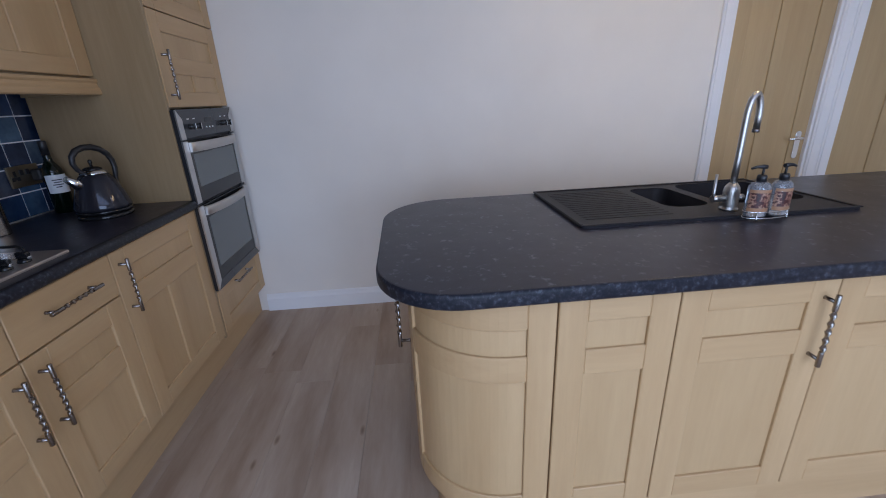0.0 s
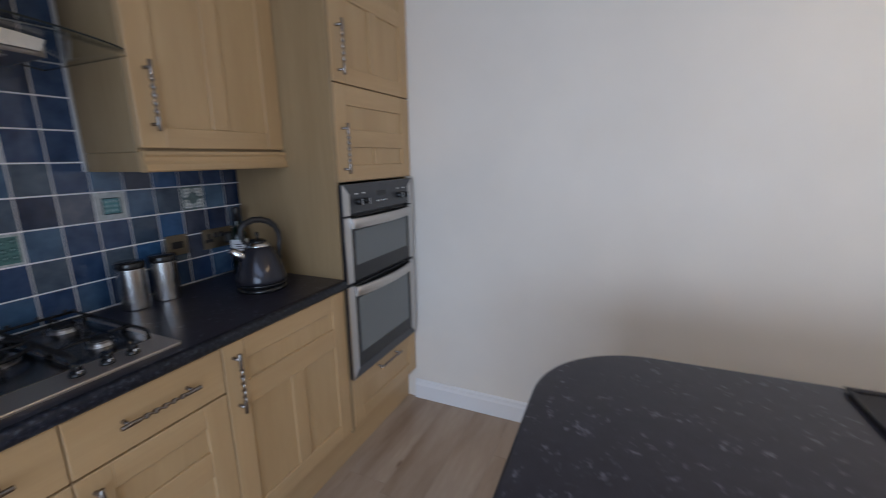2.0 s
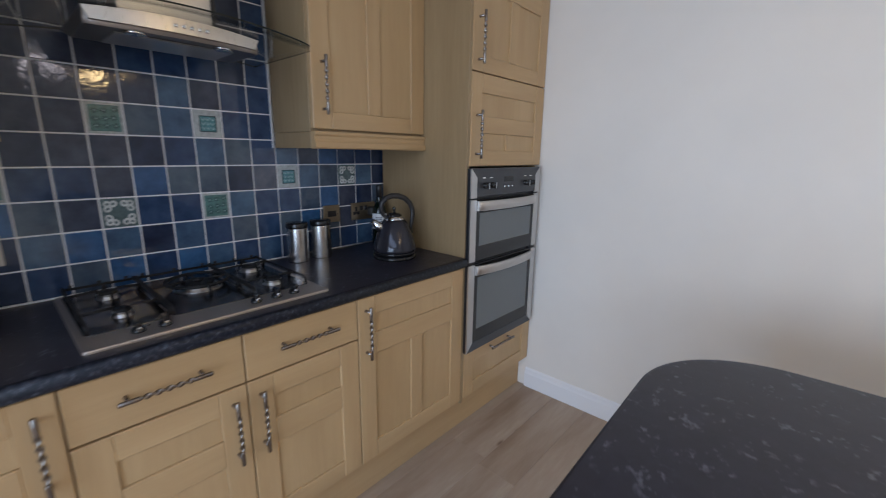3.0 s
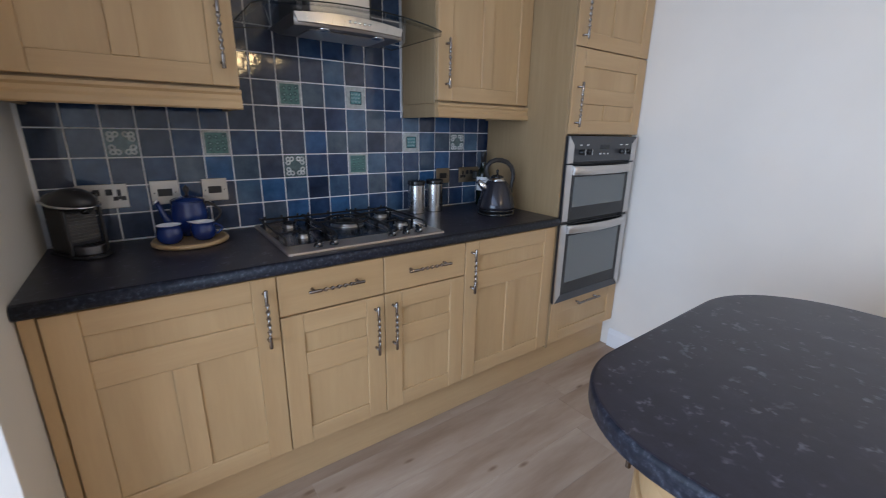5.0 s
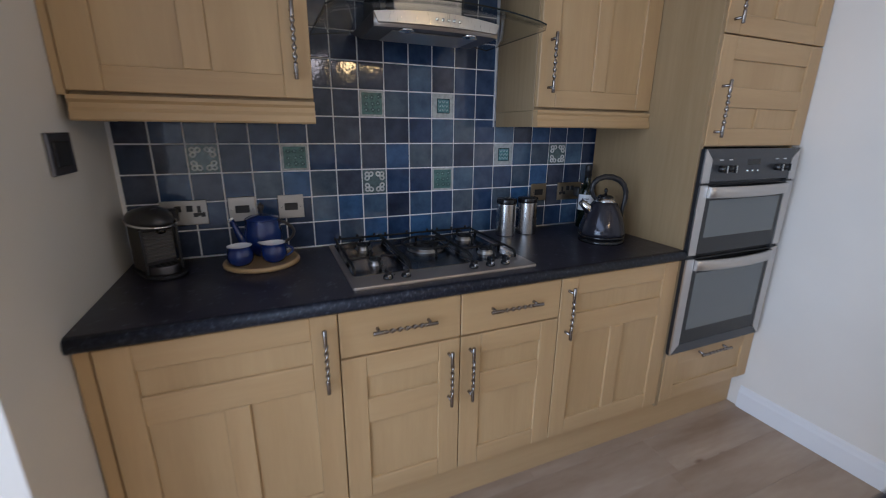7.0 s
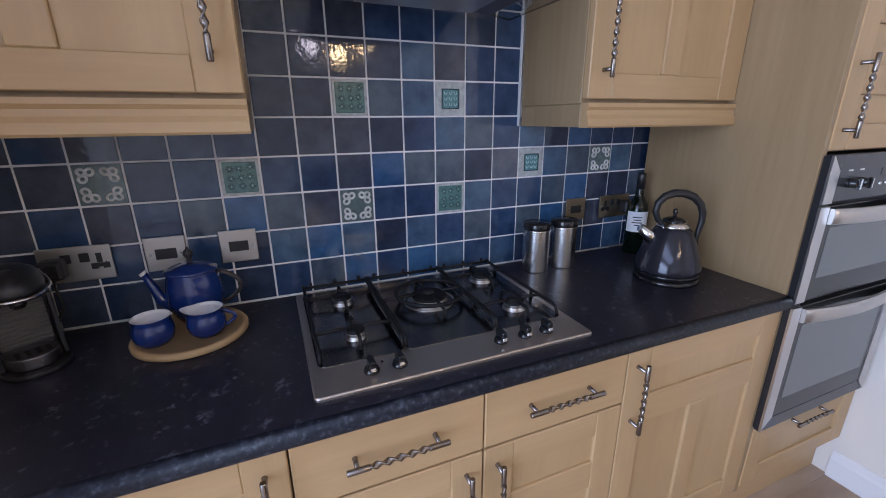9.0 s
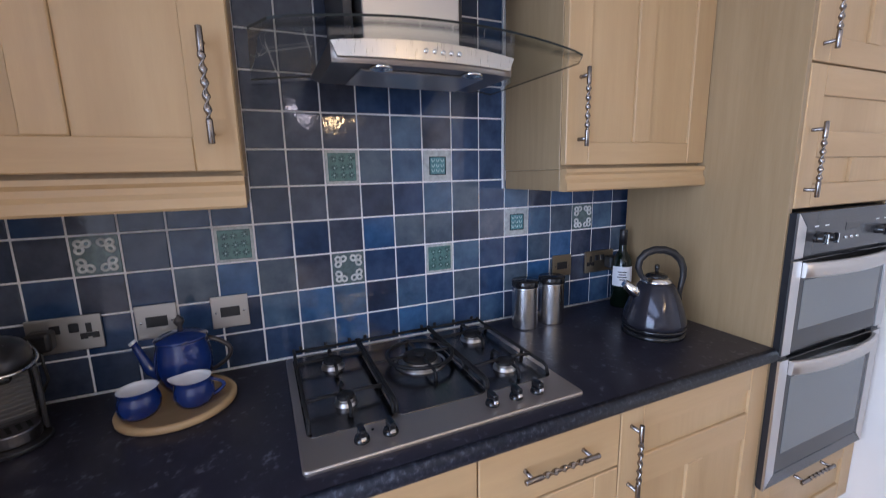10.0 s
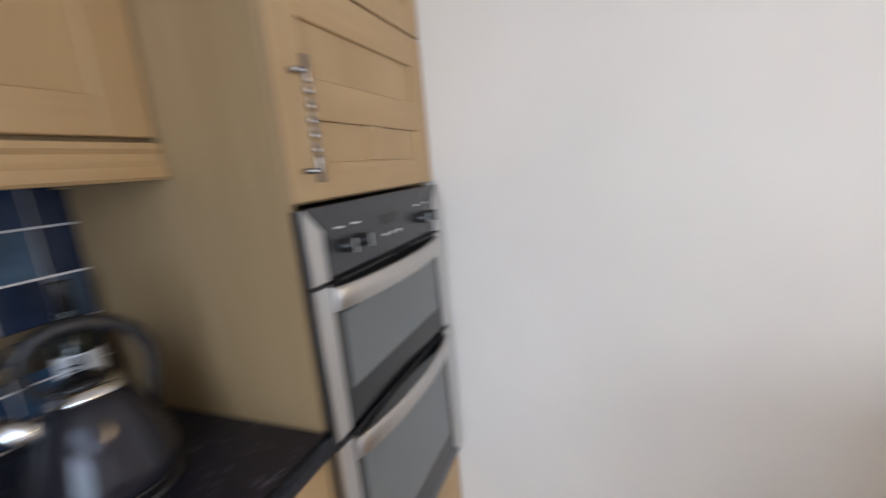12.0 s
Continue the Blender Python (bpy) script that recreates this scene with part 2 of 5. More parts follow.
def solid(name, bm, mats, label, category, kind="structure", m=None):
    ob = new(name, mesh_of(name, bm, mats))
    if m is not None:
        ob.matrix_world = m
    return tagged(ob, label, category, kind=kind)


def place_on(parent, ob, m):
    ob.parent = parent
    ob.matrix_basis = m
    return ob


RUN = lambda y: pose(0, y, 0, 0, 0, 90)   # units along the cooker wall: local x runs along the wall, local -y faces the room


# ---- twisted bar handle ----
def handle_mesh(length):
    bm = bmesh.new()
    h = length / 2
    out = -0.031
    for s in (-1, 1):
        tube([(0, out, s * h), (0, out, s * (h - 0.0015)), (0, out, s * h * 0.60), (0, out, s * h * 0.56)], 0.0062, 12, bm, radii=[0.0050, 0.0062, 0.0062, 0.0056])
    n = 60
    tube([(0, out, -h * 0.57 + 1.14 * h * k / n) for k in range(n + 1)], 0.0074, 8, bm, squash=0.46, twist=math.pi * 5)
    for s in (-1, 1):
        tube([(0, 0.001, s * h * 0.80), (0, -0.002, s * h * 0.80), (0, out, s * h * 0.80)], 0.0050, 10, bm, radii=[0.0062, 0.0052, 0.0050])
    return mesh_of("handle", bm, [PEWTER])


HANDLE = handle_mesh(0.205)


def handle(parent, x, y, z, level=False):
    ob = new("handle", HANDLE)
    ob.parent = parent
    ob.matrix_basis = pose(x, y, z, 0, 90 if level else 0, 0)
    return tagged(ob, "twisted pewter bar handle")


# ---- framed doors ----
def framed(x0, x1, z0, z1, y, rows, stile=0.082, thick=0.022):
    """The pieces of a framed door front at depth y: rows are (z_low, z_high, count) of sunk panels between the rails."""
    f, bv = thick, 0.0022
    a, b = x0 + stile, x1 - stile
    pieces = [("back", boxes(((x0 + 0.002, y + f - 0.004, z0 + 0.002), (x1 - 0.002, y + f, z1 - 0.002))), 0)]
    for p, q in ((x0, a), (b, x1)):
        pieces.append(("stile", boxes(((p, y, z0), (q, y + f - 0.0045, z1)), bevel=bv), 0))
    edges = [z0] + [v for lo, hi, _ in rows for v in (lo, hi)] + [z1]
    for lo, hi in zip(edges[::2], edges[1::2]):
        pieces.append(("rail", boxes(((a, y + 0.0004, lo), (b, y + f - 0.0045, hi)), bevel=bv), 1))
    for lo, hi, count in rows:
        mull = 0.066
        w = (b - a - mull * (count - 1)) / count
        for k in range(count):
            p = a + k * (w + mull)
            bm = boxes(((p + 0.0005, y + 0.0085, lo + 0.0005), (p + w - 0.0005, y + f - 0.0045, hi - 0.0005)))
            pieces.append(("panel", bm, 2))
            if k:
                pieces.append(("mullion", boxes(((p - mull, y + 0.0002, lo + 0.0003), (p, y + f - 0.0045, hi - 0.0003)), bevel=bv), 0))
    return pieces


WOODS = [WOOD_V, WOOD_H, WOOD_PANEL]
FRONT = -0.578
DEEP = FRONT + 0.024


def door_part(parent, name, x0, x1, z0, z1, y, rows, shape=None, woods=WOODS, label="", **kw):
    """A framed door: its back as the part, with its stiles, rails and panels under it."""
    main = None
    for piece, bm, wood in framed(x0, x1, z0, z1, y, rows, **kw):
        if shape:
            shape(bm)
        if main is None:
            main = part(name, bm, [woods[wood]], parent, label)
        else:
            part(piece, bm, [woods[wood]], main)
    return main


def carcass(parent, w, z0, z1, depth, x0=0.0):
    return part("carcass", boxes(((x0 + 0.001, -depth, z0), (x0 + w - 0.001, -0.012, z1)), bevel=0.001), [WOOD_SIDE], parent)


# ---- setting ----
def wall(name, lo, hi, label, mat=None):
    return solid(name, boxes((lo, hi)), [mat or WALL_PAINT], label, "wall")


TILE_X = -0.006
floor = solid("floor", boxes(((-0.2, SOUTH - 0.2, -0.15), (EAST + 0.2, NORTH + 0.2, FZ - 0.006))), [FLOOR_GAP], "pale grey-brown oak laminate plank floor", "floor")
solid("ceiling", boxes(((-0.2, -0.55, CEIL), (EAST + 0.2, NORTH + 0.2, CEIL + 0.15)), ((-0.2, SOUTH - 0.2, CEIL), (0.55, -0.55, CEIL + 0.15)), ((4.65, SOUTH - 0.2, CEIL), (EAST + 0.2, -0.55, CEIL + 0.15)), ((0.55, SOUTH - 0.2, CEIL), (4.65, -2.35, CEIL + 0.15))), [CEILING_PAINT], "plain white painted ceiling", "ceiling")
wall_cooker = solid("wall_west", boxes(((-0.25, -0.172, FZ - 0.006), (TILE_X, NORTH, CEIL))), [GROUT], "cooker wall with blue glazed tiles and pale grout", "wall")
stub = wall("wall_stub", (TILE_X, -0.172, FZ - 0.006), (0.830, 0.0, CEIL), "short cream painted wall beside the worktop")
wall("wall_east", (EAST, SOUTH, FZ - 0.006), (EAST + 0.2, NORTH, CEIL), "cream painted wall behind the island")

grass, gt_, gb_ = material("lawn", 0.9)
gt_.links.new(ramp(gt_, noise_of(gt_, coords(gt_, (1, 1, 1)), 3.0, 5), (0.3, (0.035, 0.075, 0.02)), (0.7, (0.07, 0.12, 0.035))), gb_.inputs["Base Color"])
solid("ground", boxes(((-150, -150, -0.40), (150, 150, -0.16))), [grass], "green lawn outside the garden room", "ground")

# north wall with two doorways
D1 = (3.560, 4.262)
D2 = (4.400, 5.130)
HEAD = 2.03   # height of the door openings over the floor
for k, (a, b) in enumerate(((-0.2, D1[0]), (D1[1], D2[0]), (D2[1], EAST + 0.2))):
    wall(f"wall_north_{k + 1}", (a, NORTH, FZ - 0.006), (b, NORTH + 0.12, CEIL), "plain cream painted wall")
for k, (a, b) in enumerate((D1, D2)):
    wall(f"wall_north_head_{k + 1}", (a, NORTH, FZ + HEAD), (b, NORTH + 0.12, CEIL), "cream painted wall over a door")
wall("wall_north_behind", (3.3, NORTH + 0.125, FZ - 0.006), (5.4, NORTH + 0.2, CEIL), "plain wall behind the doors")

# garden room: glazed opening to the south; the glazed west door is added
wall("wall_south_1", (-0.2, SOUTH - 0.15, FZ - 0.006), (0.8, SOUTH, CEIL), "cream painted wall beside the patio doors")
wall("wall_south_2", (4.2, SOUTH - 0.15, FZ - 0.006), (EAST + 0.2, SOUTH, CEIL), "cream painted wall beside the patio doors")
wall("wall_south_3", (0.8, SOUTH - 0.15, 2.15), (4.2, SOUTH, CEIL), "cream painted wall over the patio doors")
wall("wall_garden_1", (-0.15, SOUTH, FZ - 0.006), (0.0, -1.60, CEIL), "cream painted wall beside the glazed door")
wall("wall_garden_2", (-0.15, -1.60, 2.09), (0.0, -0.1725, CEIL), "cream painted wall over the glazed door")


def skirting(name, length, m):
    bm = bmesh.new()
    prof = [(0, 0), (-0.016, 0), (-0.016, 0.085), (-0.012, 0.098), (-0.010, 0.112), (-0.004, 0.120), (0, 0.120)]
    ends = [[bm.verts.new((x, y, z)) for y, z in prof] for x in (0, length)]
    n = len(prof)
    for k in range(n):
        bm.faces.new((ends[0][k], ends[0][(k + 1) % n], ends[1][(k + 1) % n], ends[1][k]))
    bm.faces.new(ends[0])
    bm.faces.new(ends[1])
    return solid(name, bm, [WHITE_GLOSS], "white gloss painted skirting board", "skirting", m=m)


skirting("baseboard_1", D1[0] - 0.07 - 0.575, pose(0.575, NORTH, FZ))
skirting("baseboard_2", EAST - D2[1] - 0.07, pose(D2[1] + 0.07, NORTH, FZ))


def glazed(name, m, w, h, lights, label, frame_mat, bar=0.06, cat="window"):
    """A framed glazed opening, local x along it, local z up."""
    root = thing(name, m, label, cat, kind="structure")
    bm = boxes(((0, -0.035, 0), (bar, 0.035, h)), ((w - bar, -0.035, 0), (w, 0.035, h)), ((bar, -0.035, 0), (w - bar, 0.035, bar)), ((bar, -0.035, h - bar), (w - bar, 0.035, h)), bevel=0.004)
    step = (w - 2 * bar) / lights
    for k in range(1, lights):
        box(bm, (bar + step * k - bar / 2, -0.034, bar), (bar + step * k + bar / 2, 0.034, h - bar), 0.004)
    part("window_frame", bm, [frame_mat], root)
    for k in range(lights):
        a = bar + step * k + (bar / 2 if k else 0)
        b = bar + step * (k + 1) - (bar / 2 if k < lights - 1 else 0)
        pane = part("pane", boxes(((a, -0.004, bar), (b, 0.004, h - bar))), [GLASS], root)
        pane.visible_shadow = False
    return root


glazed("window_1", pose(0.8, SOUTH + 0.06, FZ), 3.4, 2.172, 4, "wide white framed patio doors to the garden", PVC)
# unseen glazed door, added to house the west lamp
glazed("door_garden", pose(-0.04, -1.60, FZ, 0, 0, 90), 1.425, 2.112, 1, "brown framed full height garden door, glazing added for the west fill", BROWN_FRAME, 0.07, "door")

# unseen roof glazing, added as an opening for the overhead lamp
glazed("added_rooflight", pose(0.55, -2.35, CEIL + 0.012, -90, 0, 0) @ pose(0, 0, 0, 180, 0, 0), 4.1, 1.8, 4, "unseen glazed roof opening added for the overhead fill", PVC)


def door_set(name, x0, x1, handle_side, label):
    root = thing(name, pose(x0, NORTH, FZ), label, "door", kind="structure")
    w = x1 - x0
    lin = boxes(((0, -0.002, 0), (0.028, 0.118, HEAD)), ((w - 0.028, -0.002, 0), (w, 0.118, HEAD)), ((0.028, -0.002, HEAD - 0.028), (w - 0.028, 0.118, HEAD)), bevel=0.002)
    part("door_lining", lin, [WHITE_GLOSS], root)
    arch = bmesh.new()
    for a, b in ((-0.068, 0.012), (w - 0.012, w + 0.068)):
        box(arch, (a, -0.016, 0), (b, -0.001, HEAD + 0.05), 0.003)
        box(arch, (a + 0.012, -0.022, 0), (b - 0.028, -0.015, HEAD + 0.04), 0.003)
    box(arch, (0.0125, -0.016, HEAD - 0.012), (w - 0.0125, -0.001, HEAD + 0.05), 0.003)
    part("architrave", arch, [WHITE_GLOSS], root)
    a, b = 0.031, w - 0.031
    leaf_ob = door_part(root, "door_leaf", a, b, 0.008, HEAD - 0.031, 0.018, [(0.22, 1.90, 2)], woods=[DOOR_WOOD, DOOR_WOOD_H, DOOR_WOOD], stile=0.10, thick=0.040)
    hx = b - 0.052 if handle_side > 0 else a + 0.052
    plate = extrude_outline(arc(0, 0.07, 0.02, 0, 180, 10) + arc(0, -0.07, 0.02, 180, 360, 10), 0, 0.006, 0.002, 2)
    lever = part("door_handle", plate, [CHROME], leaf_ob, "polished chrome lever handle on a long plate")
    lever.matrix_basis = pose(hx, 0.018, 0.93, 90, 0, 0)
    bar = tube([(0, 0.0, 0.0), (0, 0, 0.04), (-0.01 * handle_side, 0.0, 0.046), (-0.10 * handle_side, -0.002, 0.046)], 0.0085, 10)
    bar_ob = part("lever", bar, [CHROME], leaf_ob, "chrome lever")
    bar_ob.matrix_basis = pose(hx, 0.018, 0.975, 90, 0, 0)
    return root


door_set("door_1", *D1, 1, "closed pale oak panelled door in a white frame")
door_set("door_2", *D2, 1, "closed pale oak panelled door in a white frame")


# ---- cooker wall units ----
Z_LO, Z_HI, SPLIT = 0.168, 0.852, 0.702


def base_unit(y0, y1, label, wide=True, drawer=False, hinge="left"):
    root = thing("base_cabinet", RUN(y0), label, "cabinet", "base cabinets along the cooker wall")
    w = y1 - y0
    carcass(root, w, 0.150, 0.856, -DEEP)
    g = 0.0018
    if drawer:
        fr = boxes(((g, FRONT, SPLIT + 0.003), (w - g, DEEP - 0.001, Z_HI)), bevel=0.0025)
        d = part("drawer_front", fr, [WOOD_H], root)
        handle(d, w / 2, FRONT, 0.785, True)
        top = SPLIT - 0.003
        rows = [(0.236, 0.458, 1), (0.546, 0.626, 1)]
    else:
        top = Z_HI
        rows = [(0.240, 0.618, 2 if wide else 1), (0.704, 0.780, 1)]
    door = door_part(root, "door", g, w - g, Z_LO, top, FRONT, rows, stile=0.076)
    hx = w - 0.042 if hinge == "left" else 0.036
    handle(door, hx, FRONT, top - 0.132, False)
    return root


base_unit(0.040, 0.612, "pale maple base cabinet with a wide framed door")
base_unit(0.612, 1.005, "maple base cabinet with a drawer over a framed door", drawer=True)
base_unit(1.005, 1.404, "maple base cabinet with a drawer over a framed door", drawer=True, hinge="right")
base_unit(1.404, 2.000, "pale maple base cabinet with a wide framed door", hinge="right")
filler = thing("filler_strip", RUN(0.004), "narrow maple filler strip against the side wall", "panel")
part("strip", boxes(((0.001, FRONT + 0.004, FZ), (0.033, DEEP, 0.856)), bevel=0.001), [WOOD_V], filler)
plinth = thing("plinth", RUN(0.004), "pale maple plinth under the base cabinets", "plinth")
part("board", boxes(((0.036, -0.522, FZ), (NORTH - 0.008, -0.505, 0.149)), bevel=0.001), [WOOD_H], plinth)

# tall oven housing
T0, T1 = 2.002, NORTH - 0.004
TW = T1 - T0
tower = thing("oven_housing", RUN(T0), "tall pale maple oven housing beside the worktop", "cabinet")
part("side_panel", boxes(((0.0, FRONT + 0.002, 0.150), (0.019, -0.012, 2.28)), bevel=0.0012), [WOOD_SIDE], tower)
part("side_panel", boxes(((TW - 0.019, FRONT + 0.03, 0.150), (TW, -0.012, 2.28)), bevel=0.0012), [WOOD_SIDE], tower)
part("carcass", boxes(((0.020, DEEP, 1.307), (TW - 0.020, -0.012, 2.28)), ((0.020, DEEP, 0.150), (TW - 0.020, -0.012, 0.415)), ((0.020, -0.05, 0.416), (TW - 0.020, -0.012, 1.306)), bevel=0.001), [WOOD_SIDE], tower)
low = door_part(tower, "drawer_front", 0.021, TW - 0.002, 0.168, 0.412, FRONT, [(0.236, 0.345, 1)], stile=0.076)
handle(low, TW / 2, FRONT, 0.383, True)
mid = door_part(tower, "door", 0.021, TW - 0.002, 1.312, 1.703, FRONT, [(1.380, 1.455, 2), (1.528, 1.624, 1)], stile=0.076)
handle(mid, 0.060, FRONT, 1.447, False)
top = door_part(tower, "door", 0.021, TW - 0.002, 1.708, 2.27, FRONT, [(1.775, 2.03, 2), (2.10, 2.19, 1)], stile=0.076)
handle(top, 0.060, FRONT, 1.835, False)


# ---- wall cabinets ----
def wall_unit(y0, y1, label, hx):
    root = thing("wall_cabinet", RUN(y0), label, "cabinet", "wall cabinets over the worktop")
    w = y1 - y0
    f = -0.318
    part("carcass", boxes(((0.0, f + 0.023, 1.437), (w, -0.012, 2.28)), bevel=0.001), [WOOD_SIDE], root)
    d = door_part(root, "door", 0.002, w - 0.002, 1.448, 2.27, f, [(1.512, 2.02, 2), (2.10, 2.19, 1)], stile=0.080)
    handle(d, hx, f, 1.60, False)
    prof = [(f + 0.022, 1.438), (f - 0.006, 1.438), (f - 0.008, 1.428), (f - 0.002, 1.420), (f - 0.004, 1.408), (f - 0.010, 1.398), (f - 0.012, 1.380), (f - 0.008, 1.375), (f + 0.022, 1.375)]
    bm = bmesh.new()
    ends = [[bm.verts.new((x, y, z)) for y, z in prof] for x in (0.001, w - 0.001)]
    n = len(prof)
    for k in range(n):
        bm.faces.new((ends[0][k], ends[0][(k + 1) % n], ends[1][(k + 1) % n], ends[1][k]))
    bm.faces.new(ends[0])
    bm.faces.new(ends[1])
    part("pelmet", bm, [WOOD_H], root, "moulded maple pelmet")
    for x in (0.001, w - 0.019):
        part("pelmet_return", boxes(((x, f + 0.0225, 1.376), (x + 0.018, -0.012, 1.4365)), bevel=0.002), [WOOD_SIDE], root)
    return root


wall_unit(0.022, 0.620, "maple wall cabinet with a framed door and moulded pelmet", 0.598 - 0.048)
wall_unit(1.424, 2.000, "maple wall cabinet with a framed door beside the oven housing", 0.046)

upper_filler = thing("filler_strip", RUN(0.002), "narrow maple filler strip beside the wall cabinet", "panel")
part("strip", boxes(((0.0, -0.312, 1.437), (0.0185, -0.012, 2.28)), bevel=0.001), [WOOD_V], upper_filler)

# ---- worktop ----
worktop = thing("worktop", pose(0, 0, 0), "black-blue flecked laminate worktop along the cooker wall", "worktop")
part("top", boxes(((0.0, 0.002, 0.860), (0.5835, 2.000, 0.900))), [STONE], worktop)
prof = [(0.584, 0.860), (0.592, 0.860), (0.598, 0.866), (0.600, 0.876), (0.599, 0.888), (0.594, 0.896), (0.584, 0.900)]
bm = bmesh.new()
ends = [[bm.verts.new((x, y, z)) for x, z in prof] for y in (0.002, 2.000)]
for k in range(len(prof)):
    f = bm.faces.new((ends[0][k], ends[0][(k + 1) % len(prof)], ends[1][(k + 1) % len(prof)], ends[1][k]))
    f.smooth = k < 6
bm.faces.new(ends[0])
bm.faces.new(ends[1])
part("front_edge", bm, [STONE_EDGE], worktop, "rounded blue flecked front edge")
solid("trim_2", tube([(0.003, 0.004, 0.9015), (0.003, 1.998, 0.9015)], 0.0040, 8), [PVC], "white sealant bead along the worktop", "trim")


# ---- built-in double oven ----
def oven():
    root = thing("double_oven", RUN(2.006), "stainless steel built-in double oven with black glass doors", "oven")
    W = 0.594
    f = -0.602
    part("body", boxes(((0.006, f + 0.022, 0.425), (W - 0.006, -0.052, 1.300)), bevel=0.002), [BLACK_SATIN], root)
    for x in (0.0008, W - 0.0442):
        part("side_edge", boxes(((x, f + 0.0070, 0.428), (x + 0.0434, f + 0.0215, 1.301))), [BLACK_SATIN], root)
    fas = extrude_outline([(0.045, 1.176), (W - 0.045, 1.176), (W - 0.045, 1.262), (W - 0.004, 1.303), (0.004, 1.303), (0.045, 1.262)], 0, 0.020, 0.0015, 1)
    for v in fas.verts:
        v.co = Vector((v.co.x, f + 0.020 - v.co.z, v.co.y))
    panel = part("control_panel", fas, [PANEL_GREY], root, "dark grey control panel")
    for s in (0, 1):
        pts = [(0.0, 1.172), (0.0445, 1.172), (0.0445, 1.261), (0.003, 1.302), (0.0, 1.302)]
        pts = [(W - x if s else x, z) for x, z in pts]
        bm = extrude_outline(pts[::-1] if s else pts, 0, 0.021, 0.0015, 1)
        for v in bm.verts:
            v.co = Vector((v.co.x, f + 0.0065 - v.co.z * 0.34, v.co.y))
        part("side_trim", bm, [STEEL], root)
    for x in (0.095, 0.150, W - 0.150, W - 0.095):
        knob = lathe([(0.0, 0.024), (0.010, 0.024), (0.0125, 0.022), (0.0135, 0.0), (0.0135, -0.001)], 20)
        box(knob, (-0.0045, -0.0145, 0.020), (0.0045, 0.0145, 0.030), 0.0015, 0)
        box(knob, (-0.0026, -0.0140, 0.0290), (0.0026, 0.0140, 0.0312), 0.0006, 1)
        k = part("knob", knob, [BLACK_GLOSS, CHROME], panel, "black control knob with a chrome grip")
        k.matrix_basis = pose(x, f, 1.226, 90, 0, 0)
        part("mark", boxes(((x - 0.010, f - 0.0006, 1.258), (x + 0.010, f + 0.001, 1.262))), [PRINT], panel)
    part("display", boxes(((0.255, f - 0.001, 1.238), (0.335, f + 0.002, 1.262)), bevel=0.001), [BLACK_GLOSS], panel, "black clock display")
    for k in range(3):
        b = lathe([(0.0, 0.004), (0.004, 0.004), (0.005, 0.0), (0.005, -0.002)], 12)
        part("button", b, [CHROME], panel).matrix_basis = pose(0.262 + 0.033 * k, f, 1.215, 90, 0, 0)
    for zl, zh, name in ((0.878, 1.164, "upper_door"), (0.424, 0.862, "lower_door")):
        base = 0.045 if zl < 0.6 else 0.0
        d = part(name, boxes(((0.046, f + 0.002, zl + base), (W - 0.046, f + 0.02, zh)), bevel=0.002), [BLACK_GLOSS], root, "black glass oven door")
        for x in (0.0, W - 0.045):
            pts = [(x, zl), (x + 0.045, zl + base), (x + 0.045, zh), (x, zh)] if x == 0 else [(x, zl + base), (x + 0.045, zl), (x + 0.045, zh), (x, zh)]
            bm = extrude_outline(pts, 0, 0.022, 0.0015, 1)
            for v in bm.verts:
                v.co = Vector((v.co.x, f + 0.0065 - v.co.z * 0.34, v.co.y))
            part("door_trim", bm, [STEEL], d)
        if base:
            bm = extrude_outline([(0.001, zl), (W - 0.001, zl), (W - 0.046, zl + base), (0.046, zl + base)], 0, 0.020, 0.0015, 1)
            for v in bm.verts:
                v.co = Vector((v.co.x, f + 0.021 - v.co.z, v.co.y))
            part("bottom_trim", bm, [PANEL_GREY], d)
        wz = (zl + 0.070, zh - 0.062) if not base else (zl + 0.110, zh - 0.065)
        part("oven_window", boxes(((0.072, f + 0.0006, wz[0]), (W - 0.072, f + 0.004, wz[1])), bevel=0.001), [OVEN_GLASS], d, "glass window with the reflected room put into its grey")
        bow = bmesh.new()
        n = 16
        rows = []
        for k in range(n + 1):
            x = 0.047 + (W - 0.094) * k / n
            s = 1 - (2 * k / n - 1) ** 2
            y = f - 0.0085 - 0.030 * s ** 0.8
            rows.append([bow.verts.new((x, y + dy, z)) for dy, z in ((0, zh - 0.050), (-0.004, zh - 0.046), (-0.004, zh - 0.010), (0, zh - 0.006), (0.008, zh - 0.006), (0.008, zh - 0.050))])
        for a, b in zip(rows, rows[1:]):
            for k in range(6):
                bow.faces.new((a[k], a[(k + 1) % 6], b[(k + 1) % 6], b[k])).smooth = k == 1
        bow.faces.new(rows[0])
        bow.faces.new(rows[-1])
        part("door_handle", bow, [STEEL_H], d, "bowed brushed steel handle")
    return root


oven()

# ---- island ----
ISL = Matrix.Translation((1.9, 0.82, 0)) @ pose(0, 0, 0, 0, 0, 1.1) @ Matrix.Translation((-1.9, -0.82, 0))   # the island stands slightly askew
IX0, IX1, IY0, IY1 = 1.519, 4.05, 0.816, 1.734
outline = arc(IX0 + 0.215, IY0 + 0.215, 0.215, 270, 180, 16) + arc(IX0 + 0.26, IY1 - 0.26, 0.26, 180, 90, 16) + [(IX1, IY1), (IX1, IY0)]
# sink opening
SX0, SX1, SY0, SY1 = 2.145, 3.098, 1.203, 1.714


